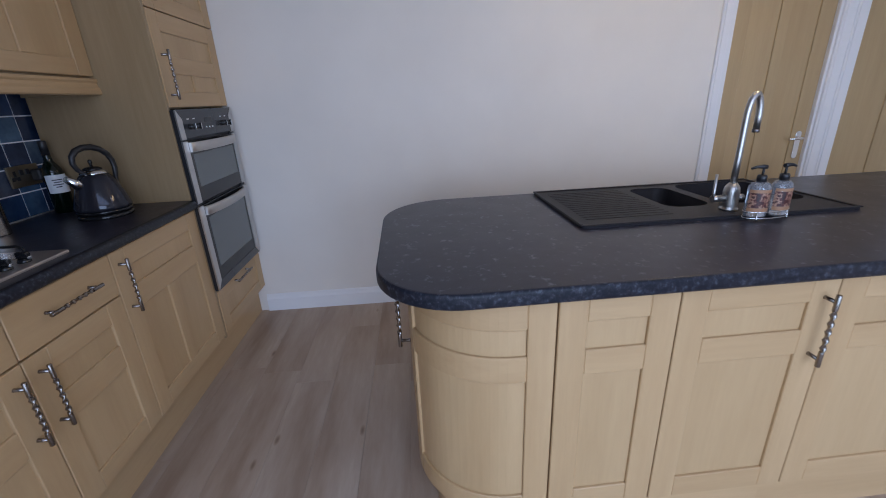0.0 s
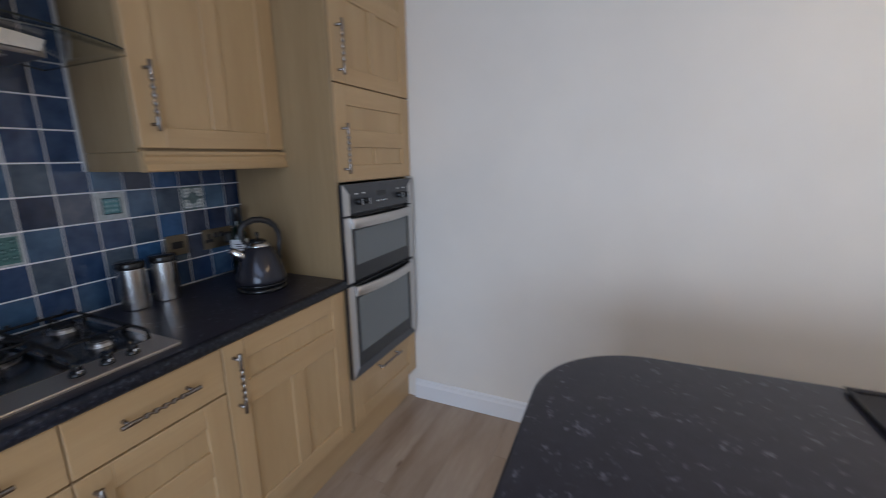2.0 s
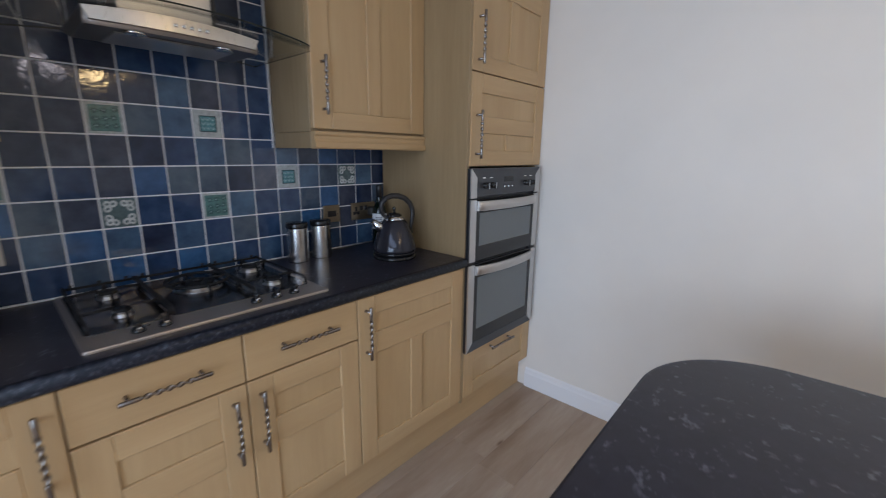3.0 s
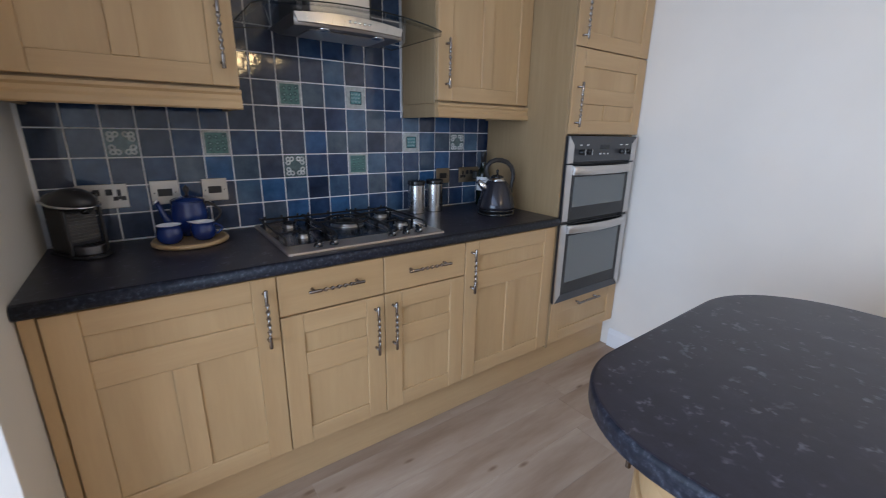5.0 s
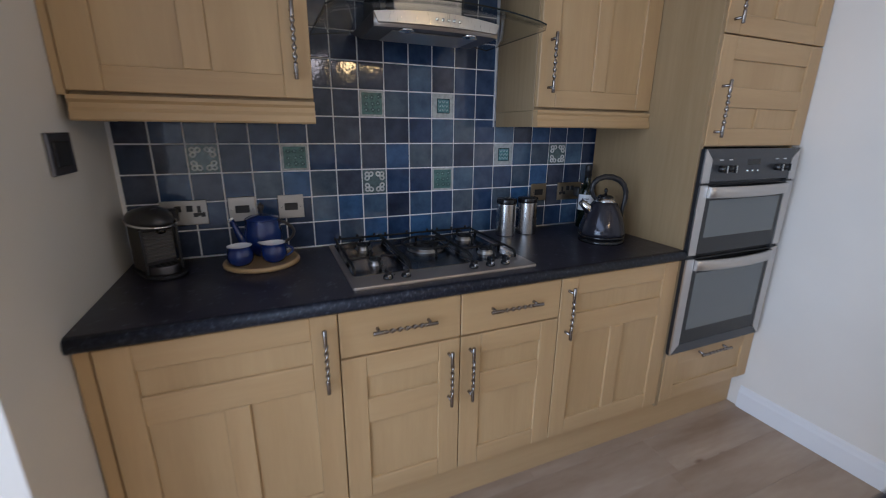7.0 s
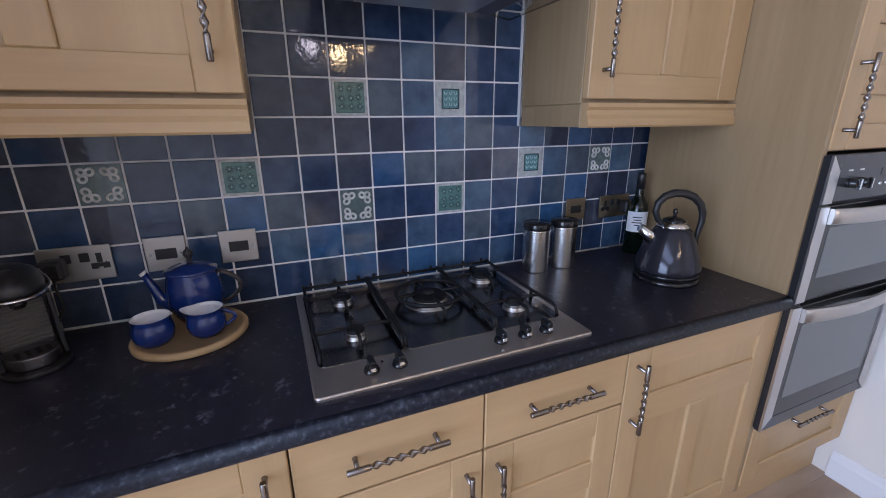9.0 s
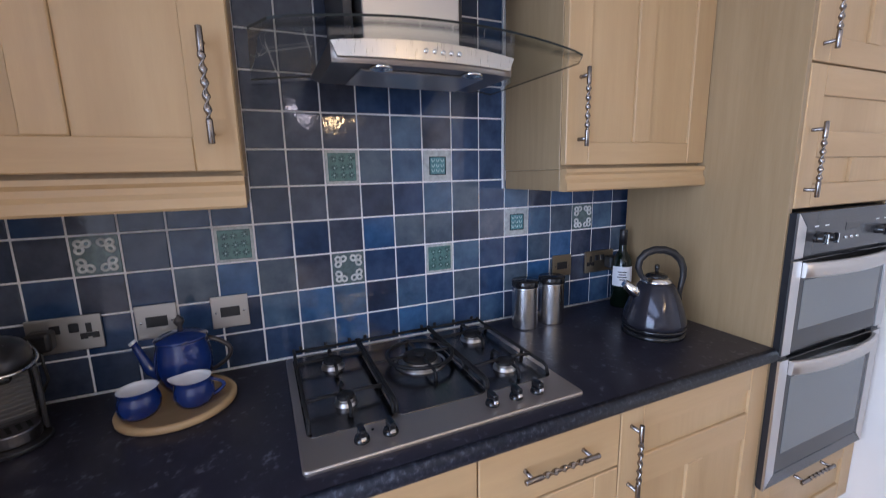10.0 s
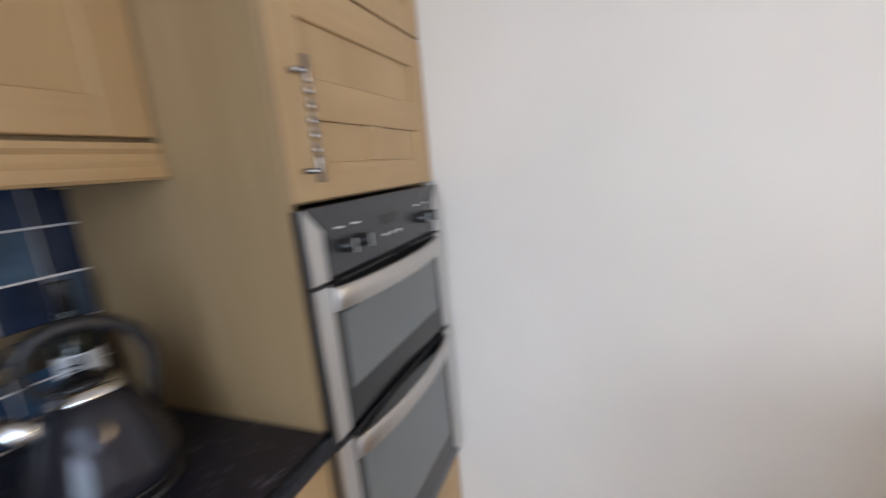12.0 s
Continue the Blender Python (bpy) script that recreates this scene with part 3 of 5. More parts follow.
def slab_with_hole(outer, hole, z0, z1):
    bm = bmesh.new()
    ov = [bm.verts.new((x, y, z1)) for x, y in outer]
    hv = [bm.verts.new((x, y, z1)) for x, y in hole]
    edges = [bm.edges.new((ring[k], ring[(k + 1) % len(ring)])) for ring in (ov, hv) for k in range(len(ring))]
    bmesh.ops.triangle_fill(bm, edges=edges, use_beauty=True, use_dissolve=False)
    top = list(bm.faces)
    made = bmesh.ops.extrude_face_region(bm, geom=top)
    for v in [g for g in made["geom"] if isinstance(g, bmesh.types.BMVert)]:
        v.co.z = z0
    bmesh.ops.recalc_face_normals(bm, faces=bm.faces)
    return bm


island_top = thing("island_worktop", ISL @ pose(0, 0, 0), "black-blue flecked laminate island worktop with rounded corners", "worktop")
hole = [(SX0 + 0.02, SY0 + 0.02), (SX1 - 0.02, SY0 + 0.02), (SX1 - 0.02, SY1 - 0.02), (SX0 + 0.02, SY1 - 0.02)]
bm = slab_with_hole(outline, hole, 0.860, 0.900)
rim = [e for e in bm.edges if e.is_manifold and abs(e.verts[0].co.z - e.verts[1].co.z) < 1e-6 and e.calc_face_angle(0) > 1.2 and not all(SX0 < v.co.x < SX1 and SY0 < v.co.y < SY1 for v in e.verts)]
made = bmesh.ops.bevel(bm, geom=rim, offset=0.0085, segments=4, affect="EDGES", profile=0.5)
bm.normal_update()
band = bm.copy()
bmesh.ops.delete(bm, geom=[f for f in bm.faces if abs(f.normal.z) < 0.9], context="FACES")
bmesh.ops.delete(band, geom=[f for f in band.faces if abs(f.normal.z) >= 0.9], context="FACES")
for f in band.faces:
    f.smooth = True
part("top", bm, [STONE], island_top)
part("edge", band, [STONE_EDGE], island_top, "rounded blue flecked edge")

FY = 0.854   # face of the island's doors


def bend(bm, x_bend, r, y_face):
    """Bends what lies before x_bend round a corner of radius r: local x below x_bend goes on along a quarter circle."""
    for v in bm.verts:
        s = x_bend - v.co.x
        if s > 0:
            d = v.co.y - y_face
            a = min(s / r, math.pi / 2)
            rest = max(0, s - r * math.pi / 2)
            rr = r - d
            v.co = Vector((x_bend - rr * math.sin(a), y_face + r - rr * math.cos(a) + rest, v.co.z))


def sliced(bm, x0, x1, n):
    for k in range(1, n):
        bmesh.ops.bisect_plane(bm, geom=bm.verts[:] + bm.edges[:] + bm.faces[:], plane_co=(x0 + (x1 - x0) * k / n, 0, 0), plane_no=(1, 0, 0))
    return bm


CR = 0.26
WX = 1.592   # face of the island end
XB = WX + CR
curved = thing("curved_end_cabinet", ISL @ pose(0, 0, 0), "pale maple curved end cabinet of the island", "cabinet", "island cabinets")
L = CR * math.pi / 2


def round_corner(bm):
    sliced(bm, XB - L, XB, 18)
    bend(bm, XB, CR, FY)


door_part(curved, "curved_door", XB - L + 0.002, 1.946, Z_LO, Z_HI, FY, [(0.240, 0.625, 1), (0.700, 0.775, 1)], shape=round_corner, label="curved framed maple door", stile=0.070)
ch = handle(curved, 0, 0, 0)
ch.matrix_basis = pose(WX, FY + CR - 0.012, 0.705, 0, 0, -90)
bm = boxes(((XB - L + 0.002, FY + 0.025, 0.150), (1.946, FY + 0.05, 0.856)))
sliced(bm, XB - L, XB, 18)
bend(bm, XB, CR, FY)
part("carcass", bm, [WOOD_SIDE], curved)
bm = boxes(((XB - L + 0.002, FY + 0.055, FZ), (1.946, FY + 0.07, 0.149)))
sliced(bm, XB - L, XB, 18)
bend(bm, XB, CR, FY)
part("plinth", bm, [WOOD_H], curved)


def island_unit(x0, x1, label, hx=None, single=True):
    root = thing("island_cabinet", ISL @ pose(x0, FY + 0.578, 0), label, "cabinet", "island cabinets")
    w = x1 - x0
    carcass(root, w, 0.150, 0.856, -DEEP)
    g = 0.0018
    d = door_part(root, "door", g, w - g, Z_LO, Z_HI, FRONT, [(0.240, 0.632, 1 if single else 2), (0.704, 0.784, 1)], stile=0.072)
    if hx is not None:
        handle(d, w + hx if hx < 0 else hx, FRONT, 0.714)
    part("plinth", boxes(((0, FRONT + 0.055, FZ), (w, FRONT + 0.07, 0.149))), [WOOD_H], root)
    return root


island_unit(1.949, 2.252, "narrow pale maple island cabinet with a framed door")
island_unit(2.252, 2.667, "pale maple island cabinet with a framed door", -0.036)
island_unit(2.667, 3.140, "pale maple island cabinet with a framed door", -0.036)
island_unit(3.140, 3.610, "pale maple island cabinet with a framed door", -0.036)
island_unit(3.610, 4.020, "pale maple island cabinet with a framed door", 0.036)
# end of the island towards the cooker
west = thing("island_end_cabinet", ISL @ pose(WX + 0.578, FY + CR + 0.56, 0, 0, 0, -90), "maple island end cabinet facing the cooker", "cabinet", "island cabinets")
WL = 0.56
carcass(west, WL, 0.150, 0.856, -DEEP)
d = door_part(west, "door", 0.002, WL - 0.002, Z_LO, Z_HI, FRONT, [(0.240, 0.618, 2), (0.704, 0.780, 1)], stile=0.076)
part("plinth", boxes(((0, FRONT + 0.055, FZ), (WL, FRONT + 0.07, 0.149))), [WOOD_H], west)
back = thing("island_back_panel", ISL @ pose(0, 0, 0), "pale maple back panel of the island", "panel")
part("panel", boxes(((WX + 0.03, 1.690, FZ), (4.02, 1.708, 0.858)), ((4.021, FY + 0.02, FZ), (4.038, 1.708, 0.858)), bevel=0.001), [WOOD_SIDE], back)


# ---- gas hob ----
def hob():
    cx, cy, w, dp = 0.282, 0.993, 0.650, 0.520
    root = thing("gas_hob", pose(cx, cy, 0.900, 0, 0, 90), "stainless steel five burner gas hob set in the worktop", "hob")
    hw, hd = w / 2, dp / 2

    def rounded(x0, y0, x1, y1, r):
        return arc(x1 - r, y1 - r, r, 0, 90, 5) + arc(x0 + r, y1 - r, r, 90, 180, 5) + arc(x0 + r, y0 + r, r, 180, 270, 5) + arc(x1 - r, y0 + r, r, 270, 360, 5)

    tray = extrude_outline(rounded(-hw, -hd, hw, hd, 0.012), 0.0002, 0.0085, 0.004, 3, top_only=True)
    base = part("tray", tray, [HOB_STEEL], root)
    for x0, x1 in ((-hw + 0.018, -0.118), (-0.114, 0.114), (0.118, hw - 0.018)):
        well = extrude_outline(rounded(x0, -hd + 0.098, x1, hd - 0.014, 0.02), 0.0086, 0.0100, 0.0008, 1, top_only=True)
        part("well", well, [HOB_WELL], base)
    burners = [(-0.206, 0.147, 0.026), (-0.209, -0.058, 0.021), (0.021, 0.061, 0.050), (0.229, 0.144, 0.030), (0.218, -0.070, 0.026)]
    for x, y, r in burners:
        b = part("burner", lathe([(r * 1.25, 0.0088), (r * 1.25, 0.012), (r * 1.05, 0.014), (r * 1.02, 0.022), (r * 1.1, 0.0235), (r * 1.1, 0.0245), (0.0, 0.0245)], 28), [STEEL], root, "steel gas burner ring")
        b.location = (x, y, 0)
        cap = part("burner_cap", lathe([(r * 0.96, 0.0246), (r * 0.98, 0.030), (r * 0.9, 0.0325), (0.0, 0.0335)], 28), [CAST_IRON], b, "black enamel burner cap")
        if r > 0.04:
            part("wok_ring", lathe([(r * 1.44, 0.0088), (r * 1.46, 0.014), (r * 1.36, 0.014), (r * 1.36, 0.0088)], 32), [STEEL], b)
            part("inner_cap", lathe([(r * 0.34, 0.034), (r * 0.34, 0.040), (r * 0.2, 0.042), (0, 0.042)], 20), [CAST_IRON], b)

    def grate(x0, x1, crosses, ring=None):
        bm = bmesh.new()
        y0, y1, z, s = -hd + 0.112, hd - 0.018, 0.033, 0.0046
        for ax in (x0, x1):
            tube([(ax, y0, 0.0104), (ax, y0 + 0.006, z - 0.006), (ax, y0 + 0.02, z), (ax, y1 - 0.02, z), (ax, y1, z + 0.004)], s, 6, bm)
            for ay in (y0 + 0.12, y1 - 0.06):
                tube([(ax, ay, z), (ax, ay, 0.0104)], s, 6, bm, radii=[0.0046, 0.006])
        tube([(x0, y1 - 0.004, z), (x1, y1 - 0.004, z)], s, 6, bm)
        for bx, by, r in crosses:
            for dx, far in ((-1, bx - x0), (1, x1 - bx)):
                tube([(bx + dx * r * 0.5, by, z + 0.004), (bx + dx * r * 1.2, by, z + 0.003), (bx + dx * far, by, z)], s, 6, bm)
            for dy in (-1, 1):
                end = min(max(by + dy * r * 1.55, y0), y1 - 0.004)
                tube([(bx, by + dy * r * 0.6, z + 0.004), (bx, end - dy * 0.008, z + 0.002), (bx, end, z - 0.008), (bx, end, 0.0104)], s, 6, bm)
        if ring:
            bx, by, r = ring
            tube([(bx + r * math.cos(a * math.pi / 14), by + r * math.sin(a * math.pi / 14), z + 0.004) for a in range(29)], 0.0055, 6, bm)
        for ax in (x0 + 0.02, (x0 + x1) / 2, x1 - 0.02):
            tube([(ax, y1, z), (ax, y1, z + 0.012)], 0.005, 6, bm)
        return part("pan_support", bm, [CAST_IRON], root, "black cast iron pan support")

    grate(-hw + 0.024, -0.120, [(-0.206, 0.147, 0.045), (-0.209, -0.058, 0.040)])
    grate(-0.112, 0.116, [(0.021, 0.061, 0.075)], (0.021, 0.061, 0.092))
    grate(0.122, hw - 0.024, [(0.229, 0.144, 0.048), (0.218, -0.070, 0.044)])
    for x in (-0.206, -0.146, 0.097, 0.162, 0.222):
        k = part("knob", lathe([(0.0165, 0.0), (0.0165, 0.004), (0.0150, 0.006), (0.0140, 0.010), (0.0, 0.010)], 24), [BLACK_GLOSS], root, "black control knob with a chrome tip")
        k.location = (x, -hd + 0.050, 0.0085)
        grip = boxes(((-0.0070, -0.0185, 0.0095), (0.0070, 0.0165, 0.0300)), bevel=0.004, seg=3)
        part("grip", grip, [BLACK_GLOSS], k, "black grip")
        tip = boxes(((-0.0060, -0.0205, 0.0085), (0.0060, -0.0150, 0.0165)), bevel=0.002)
        part("grip_end", tip, [CHROME], k)
    part("ignition_button", lathe([(0.003, 0.0084), (0.003, 0.0105), (0, 0.0108)], 10), [BLACK_SATIN], root).location = (-0.178, -hd + 0.075, 0)


hob()


# ---- extractor hood ----
def hood():
    cy = 1.003
    root = thing("cooker_hood", pose(0.002, cy, 0, 0, 0, 90), "stainless steel chimney cooker hood with a curved glass canopy", "cooker hood")

    def arch(x):
        return 1.704 - 0.028 * (x / 0.36) ** 2

    bm = bmesh.new()
    nx, rows = 24, []
    for k in range(nx + 1):
        x = -0.352 + 0.704 * k / nx
        u = abs(x) / 0.352
        front = -0.508 + 0.026 * u ** 2 + (0.045 * ((u - 0.88) / 0.12) ** 2 if u > 0.88 else 0)
        back = -0.062 if abs(x) < 0.15 else -0.030
        ys = [back + (front - back) * j / 6 for j in range(7)]
        rows.append([[bm.verts.new((x, y, arch(x) + dz)) for y in ys] for dz in (0, 0.0045)])
    for a, b in zip(rows, rows[1:]):
        for lvl in (0, 1):
            for j in range(6):
                bm.faces.new((a[lvl][j], a[lvl][j + 1], b[lvl][j + 1], b[lvl][j])).smooth = True
        for j in (0, 6):
            bm.faces.new((a[0][j], a[1][j], b[1][j], b[0][j])).material_index = 1
    for r in (rows[0], rows[-1]):
        for j in range(6):
            bm.faces.new((r[0][j], r[0][j + 1], r[1][j + 1], r[1][j])).material_index = 1
    edge, et, eb = material("glass_edge", 0.35, colour=(0.010, 0.014, 0.014), spec=0.2)
    canopy = part("glass_canopy", bm, [HOOD_GLASS, edge], root, "clear curved glass canopy with a dark edge")
    canopy.visible_shadow = False

    # body under the glass
    body = bmesh.new()
    n = 14
    secs = []
    for k in range(n + 1):
        u = -1 + 2 * k / n
        f = -0.396 + 0.022 * u ** 2
        x, xr = 0.207 * u, 0.205 * u
        top = arch(x) - 0.0015
        secs.append([body.verts.new(p) for p in ((x, f, 1.652), (x, f, top), (xr, -0.03, top), (xr, -0.03, 1.70), (xr, -0.180, 1.652))])
    for a, b in zip(secs, secs[1:]):
        for j in range(5):
            fc = body.faces.new((a[j], a[(j + 1) % 5], b[(j + 1) % 5], b[j]))
            fc.material_index = 0 if j == 0 else 1
            fc.smooth = j == 0
    for s in (secs[0], secs[-1]):
        body.faces.new(s).material_index = 1
    b = part("body", body, [STEEL_H, DARK_STEEL], root, "steel hood body with a bowed front")
    fas = bmesh.new()
    secs = []
    for k in range(n + 1):
        u = -1 + 2 * k / n
        x, xl = 0.208 * u, 0.196 * u
        f = -0.402 + 0.022 * u ** 2
        top = arch(x) - 0.002
        low = 1.6615
        secs.append([fas.verts.new(p) for p in ((xl, f - 0.001, low), (xl, f - 0.004, low + 0.002), (x, f - 0.004, top - 0.002), (x, f + 0.003, top), (xl, f + 0.003, low))])
    for a, c in zip(secs, secs[1:]):
        for j in range(5):
            fas.faces.new((a[j], a[(j + 1) % 5], c[(j + 1) % 5], c[j]))
    for s in (secs[0], secs[-1]):
        fas.faces.new(s)
    fascia = part("fascia", fas, [HOOD_STEEL], root, "bowed brushed steel control strip")
    for k in range(5):
        btn = lathe([(0.0052, 0.0), (0.0052, 0.003), (0.004, 0.004), (0, 0.004)], 12)
        part("button", btn, [CHROME], fascia).matrix_basis = pose(-0.020 + 0.019 * k, -0.4062, 1.681, 90, 0, 0)
    filt = boxes(((-0.145, -0.350, 1.6475), (0.145, -0.195, 1.6515)), bevel=0.0015)
    part("grease_filter", filt, [STEEL], root, "grey metal grease filter")
    for x in (-0.105, 0.105):
        lamp = part("lamp", lathe([(0.024, 1.6515), (0.024, 1.647), (0.019, 1.646), (0.016, 1.650), (0, 1.650)], 24), [CHROME], root, "small unlit chrome lamp")
        lamp.location = (x, -0.370, 0)
    chim = boxes(((-0.118, -0.285, 1.7225), (0.118, -0.004, 2.415)), bevel=0.003)
    part("chimney", chim, [STEEL], root, "tall brushed steel chimney")
    for x in (-0.150, 0.128):
        strip = boxes(((x, -0.235, 1.728), (x + 0.022, -0.004, 2.415)), bevel=0.002)
        part("chimney_side", strip, [BLACK_SATIN], root)


hood()


# ---- sockets and switches ----
def plate(name, y0, y1, z0, z1, label, holes, silver=STEEL):
    root = thing(name, pose(0.0006, (y0 + y1) / 2, (z0 + z1) / 2, 0, 0, 90), label, "socket", "wall sockets")
    w, h = y1 - y0, z1 - z0
    pl = part("plate", boxes(((-w / 2, -0.007, -h / 2), (w / 2, 0.0, h / 2)), bevel=0.002, seg=2), [silver], root)
    for kind, x in holes:
        if kind == "blank":
            part("module", boxes(((x - 0.024, -0.0085, -0.014), (x + 0.024, -0.0065, 0.014)), bevel=0.001), [BLACK_SATIN], root, "black module")
        elif kind == "switch":
            part("rocker", boxes(((x - 0.010, -0.010, 0.004), (x + 0.010, -0.0065, 0.026)), bevel=0.0015), [BLACK_SATIN], root, "black rocker switch")
        else:
            bm = boxes(((x - 0.0058, -0.0078, 0.000), (x + 0.0058, -0.0066, 0.024)), ((x - 0.019, -0.0078, -0.016), (x - 0.0045, -0.0066, -0.001)), ((x + 0.0045, -0.0078, -0.016), (x + 0.019, -0.0066, -0.001)), ((x - 0.0044, -0.0074, -0.012), (x + 0.0044, -0.0066, -0.001)))
            part("pin_holes", bm, [BLACK_SATIN], root)
    for sx in (-1, 1):
        part("screw", lathe([(0.0032, 0.0), (0.0028, 0.0012), (0, 0.0014)], 10), [CHROME], root).matrix_basis = pose(sx * (w / 2 - 0.012), -0.0068, 0, 90, 0, 0)
    return root


pale = metal("satin_plate", (0.50, 0.48, 0.45), 0.45)
brass = metal("dull_plate", (0.36, 0.31, 0.23), 0.42)
plate("double_socket", 0.108, 0.254, 1.024, 1.112, "satin steel double socket with black inserts on the tiles", [("switch", 0.018), ("pin", 0.047), ("switch", -0.018)], pale)
plate("switch_plate", 0.322, 0.415, 1.026, 1.116, "satin steel switch plate with a black module", [("blank", 0.0)], pale)
plate("switch_plate", 0.493, 0.586, 1.026, 1.116, "satin steel switch plate with a black module", [("blank", 0.0)], pale)
plate("switch_plate", 1.642, 1.730, 1.032, 1.114, "dull metal switch plate with a black module", [("blank", 0.0)], brass)
plate("double_socket", 1.800, 1.946, 1.028, 1.114, "dull metal double socket with black inserts", [("pin", -0.045), ("switch", -0.014), ("switch", 0.014)], brass)


def plug(y, z, label, drop):
    root = thing("plug", pose(0.008, y, z, 0, 0, 90), label, "plug")
    part("plug_body", boxes(((-0.024, -0.040, -0.024), (0.024, -0.0005, 0.024)), bevel=0.009, seg=3), [BLACK_SATIN], root)
    pts = [(0, -0.030, -0.018), (0.002, -0.034, -0.05), (0.004, -0.030, -0.09), drop]
    part("cable", tube(pts, 0.0034, 8), [BLACK_SATIN], root, "black cable")


plug(0.142, 1.066, "black plug of the coffee machine in the socket", (-0.02, -0.06, -0.155))
plug(1.918, 1.068, "black plug of the kettle in the socket", (-0.01, -0.05, -0.164))

sw = thing("light_switch", pose(0.373, 0.0006, 1.296, 0, 0, 180), "brushed steel switch plate on the side wall", "switch")
part("plate", boxes(((-0.067, -0.008, -0.050), (0.067, 0.0, 0.050)), bevel=0.002), [DARK_STEEL], sw)
part("rocker", boxes(((-0.045, -0.011, -0.030), (0.045, -0.0075, 0.030)), bevel=0.002), [BLACK_SATIN], sw, "dark rockers")


# ---- things on the cooker worktop ----
def kettle():
    root = thing("kettle", pose(0.337, 1.794, 0.900, 0, 0, 0), "grey pyramid kettle with a loop handle and chrome spout", "kettle")
    grey, t, b = material("kettle_grey", 0.11, colour=(0.030, 0.030, 0.039), metal=0.35)
    part("power_base", lathe([(0.094, 0.0005), (0.096, 0.004), (0.094, 0.014), (0.080, 0.018), (0.0, 0.018)], 40), [BLACK_GLOSS], root, "black power base")
    part("foot_ring", lathe([(0.088, 0.0185), (0.0945, 0.020), (0.096, 0.030), (0.094, 0.032), (0.0, 0.032)], 40), [BLACK_GLOSS], root)
    body = lathe([(0.094, 0.0322), (0.0975, 0.038), (0.0975, 0.046), (0.094, 0.062), (0.086, 0.090), (0.076, 0.118), (0.066, 0.142), (0.056, 0.162), (0.046, 0.174), (0.044, 0.1745)], 48)
    part("body", body, [grey], root, "metallic grey body")
    part("collar", lathe([(0.047, 0.1735), (0.046, 0.178), (0.040, 0.186), (0.034, 0.190), (0.0, 0.190)], 36), [CHROME], root, "chrome collar")
    lid = part("lid", lathe([(0.0335, 0.1902), (0.032, 0.195), (0.022, 0.201), (0.008, 0.204), (0.0, 0.204)], 32), [BLACK_GLOSS], root, "black lid")
    part("lid_knob", lathe([(0.006, 0.2042), (0.0045, 0.210), (0.0075, 0.218), (0.0065, 0.228), (0.0, 0.231)], 16), [BLACK_GLOSS], lid)
    way = math.radians(-112)
    dx, dy = math.cos(way), math.sin(way)
    sp = tube([(dx * 0.050, dy * 0.050, 0.128), (dx * 0.076, dy * 0.076, 0.148), (dx * 0.104, dy * 0.104, 0.172)], 0.017, 16, radii=[0.026, 0.0185, 0.0125])
    part("spout", sp, [CHROME], root, "chrome spout")
    way_points = [(-0.036, 0.180), (-0.052, 0.196), (-0.062, 0.222), (-0.058, 0.248), (-0.040, 0.268), (-0.012, 0.278), (0.020, 0.277), (0.050, 0.266), (0.074, 0.244), (0.086, 0.216), (0.088, 0.188), (0.083, 0.160), (0.079, 0.132), (0.083, 0.104)]
    pts = [(-dx * d, -dy * d, z) for d, z in way_points]
    n = len(pts)
    rad = [0.0075 + 0.0055 * math.sin(math.pi * k / (n - 1)) for k in range(n)]
    part("handle", tube(pts, 0.0115, 12, radii=rad, squash=0.85), [BLACK_SATIN], root, "black loop handle")
    text_bar = boxes(((0.0, -0.014, 0.075), (0.002, 0.014, 0.079)), ((0.0, -0.010, 0.066), (0.002, 0.010, 0.070)))
    o = part("maker_mark", text_bar, [PRINT], root, "small pale maker's mark")
    o.matrix_basis = pose(0.0, 0.0, 0.0, 0, 0, -52) @ pose(0.0885, 0, 0.006, 0, -18, 0) @ pose(-0.004 + 0.022, 0, 0)


kettle()


CAN_STEEL = metal("canister_steel", (0.64, 0.63, 0.62), 0.25)


def canister(x, y):
    root = thing("canister", pose(x, y, 0.900), "brushed steel storage canister with a black lid", "canister", "canisters beside the hob")
    part("body", lathe([(0.043, 0.0005), (0.0444, 0.002), (0.0445, 0.004), (0.0445, 0.006), (0.0445, 0.142), (0.0445, 0.144), (0.0444, 0.146), (0.042, 0.147), (0, 0.147)], 40), [CAN_STEEL], root)
    part("lid", lathe([(0.0455, 0.1472), (0.046, 0.150), (0.046, 0.165), (0.044, 0.169), (0.0, 0.170)], 40), [BLACK_GLOSS], root, "black lid")


canister(0.102, 1.450)
canister(0.102, 1.562)


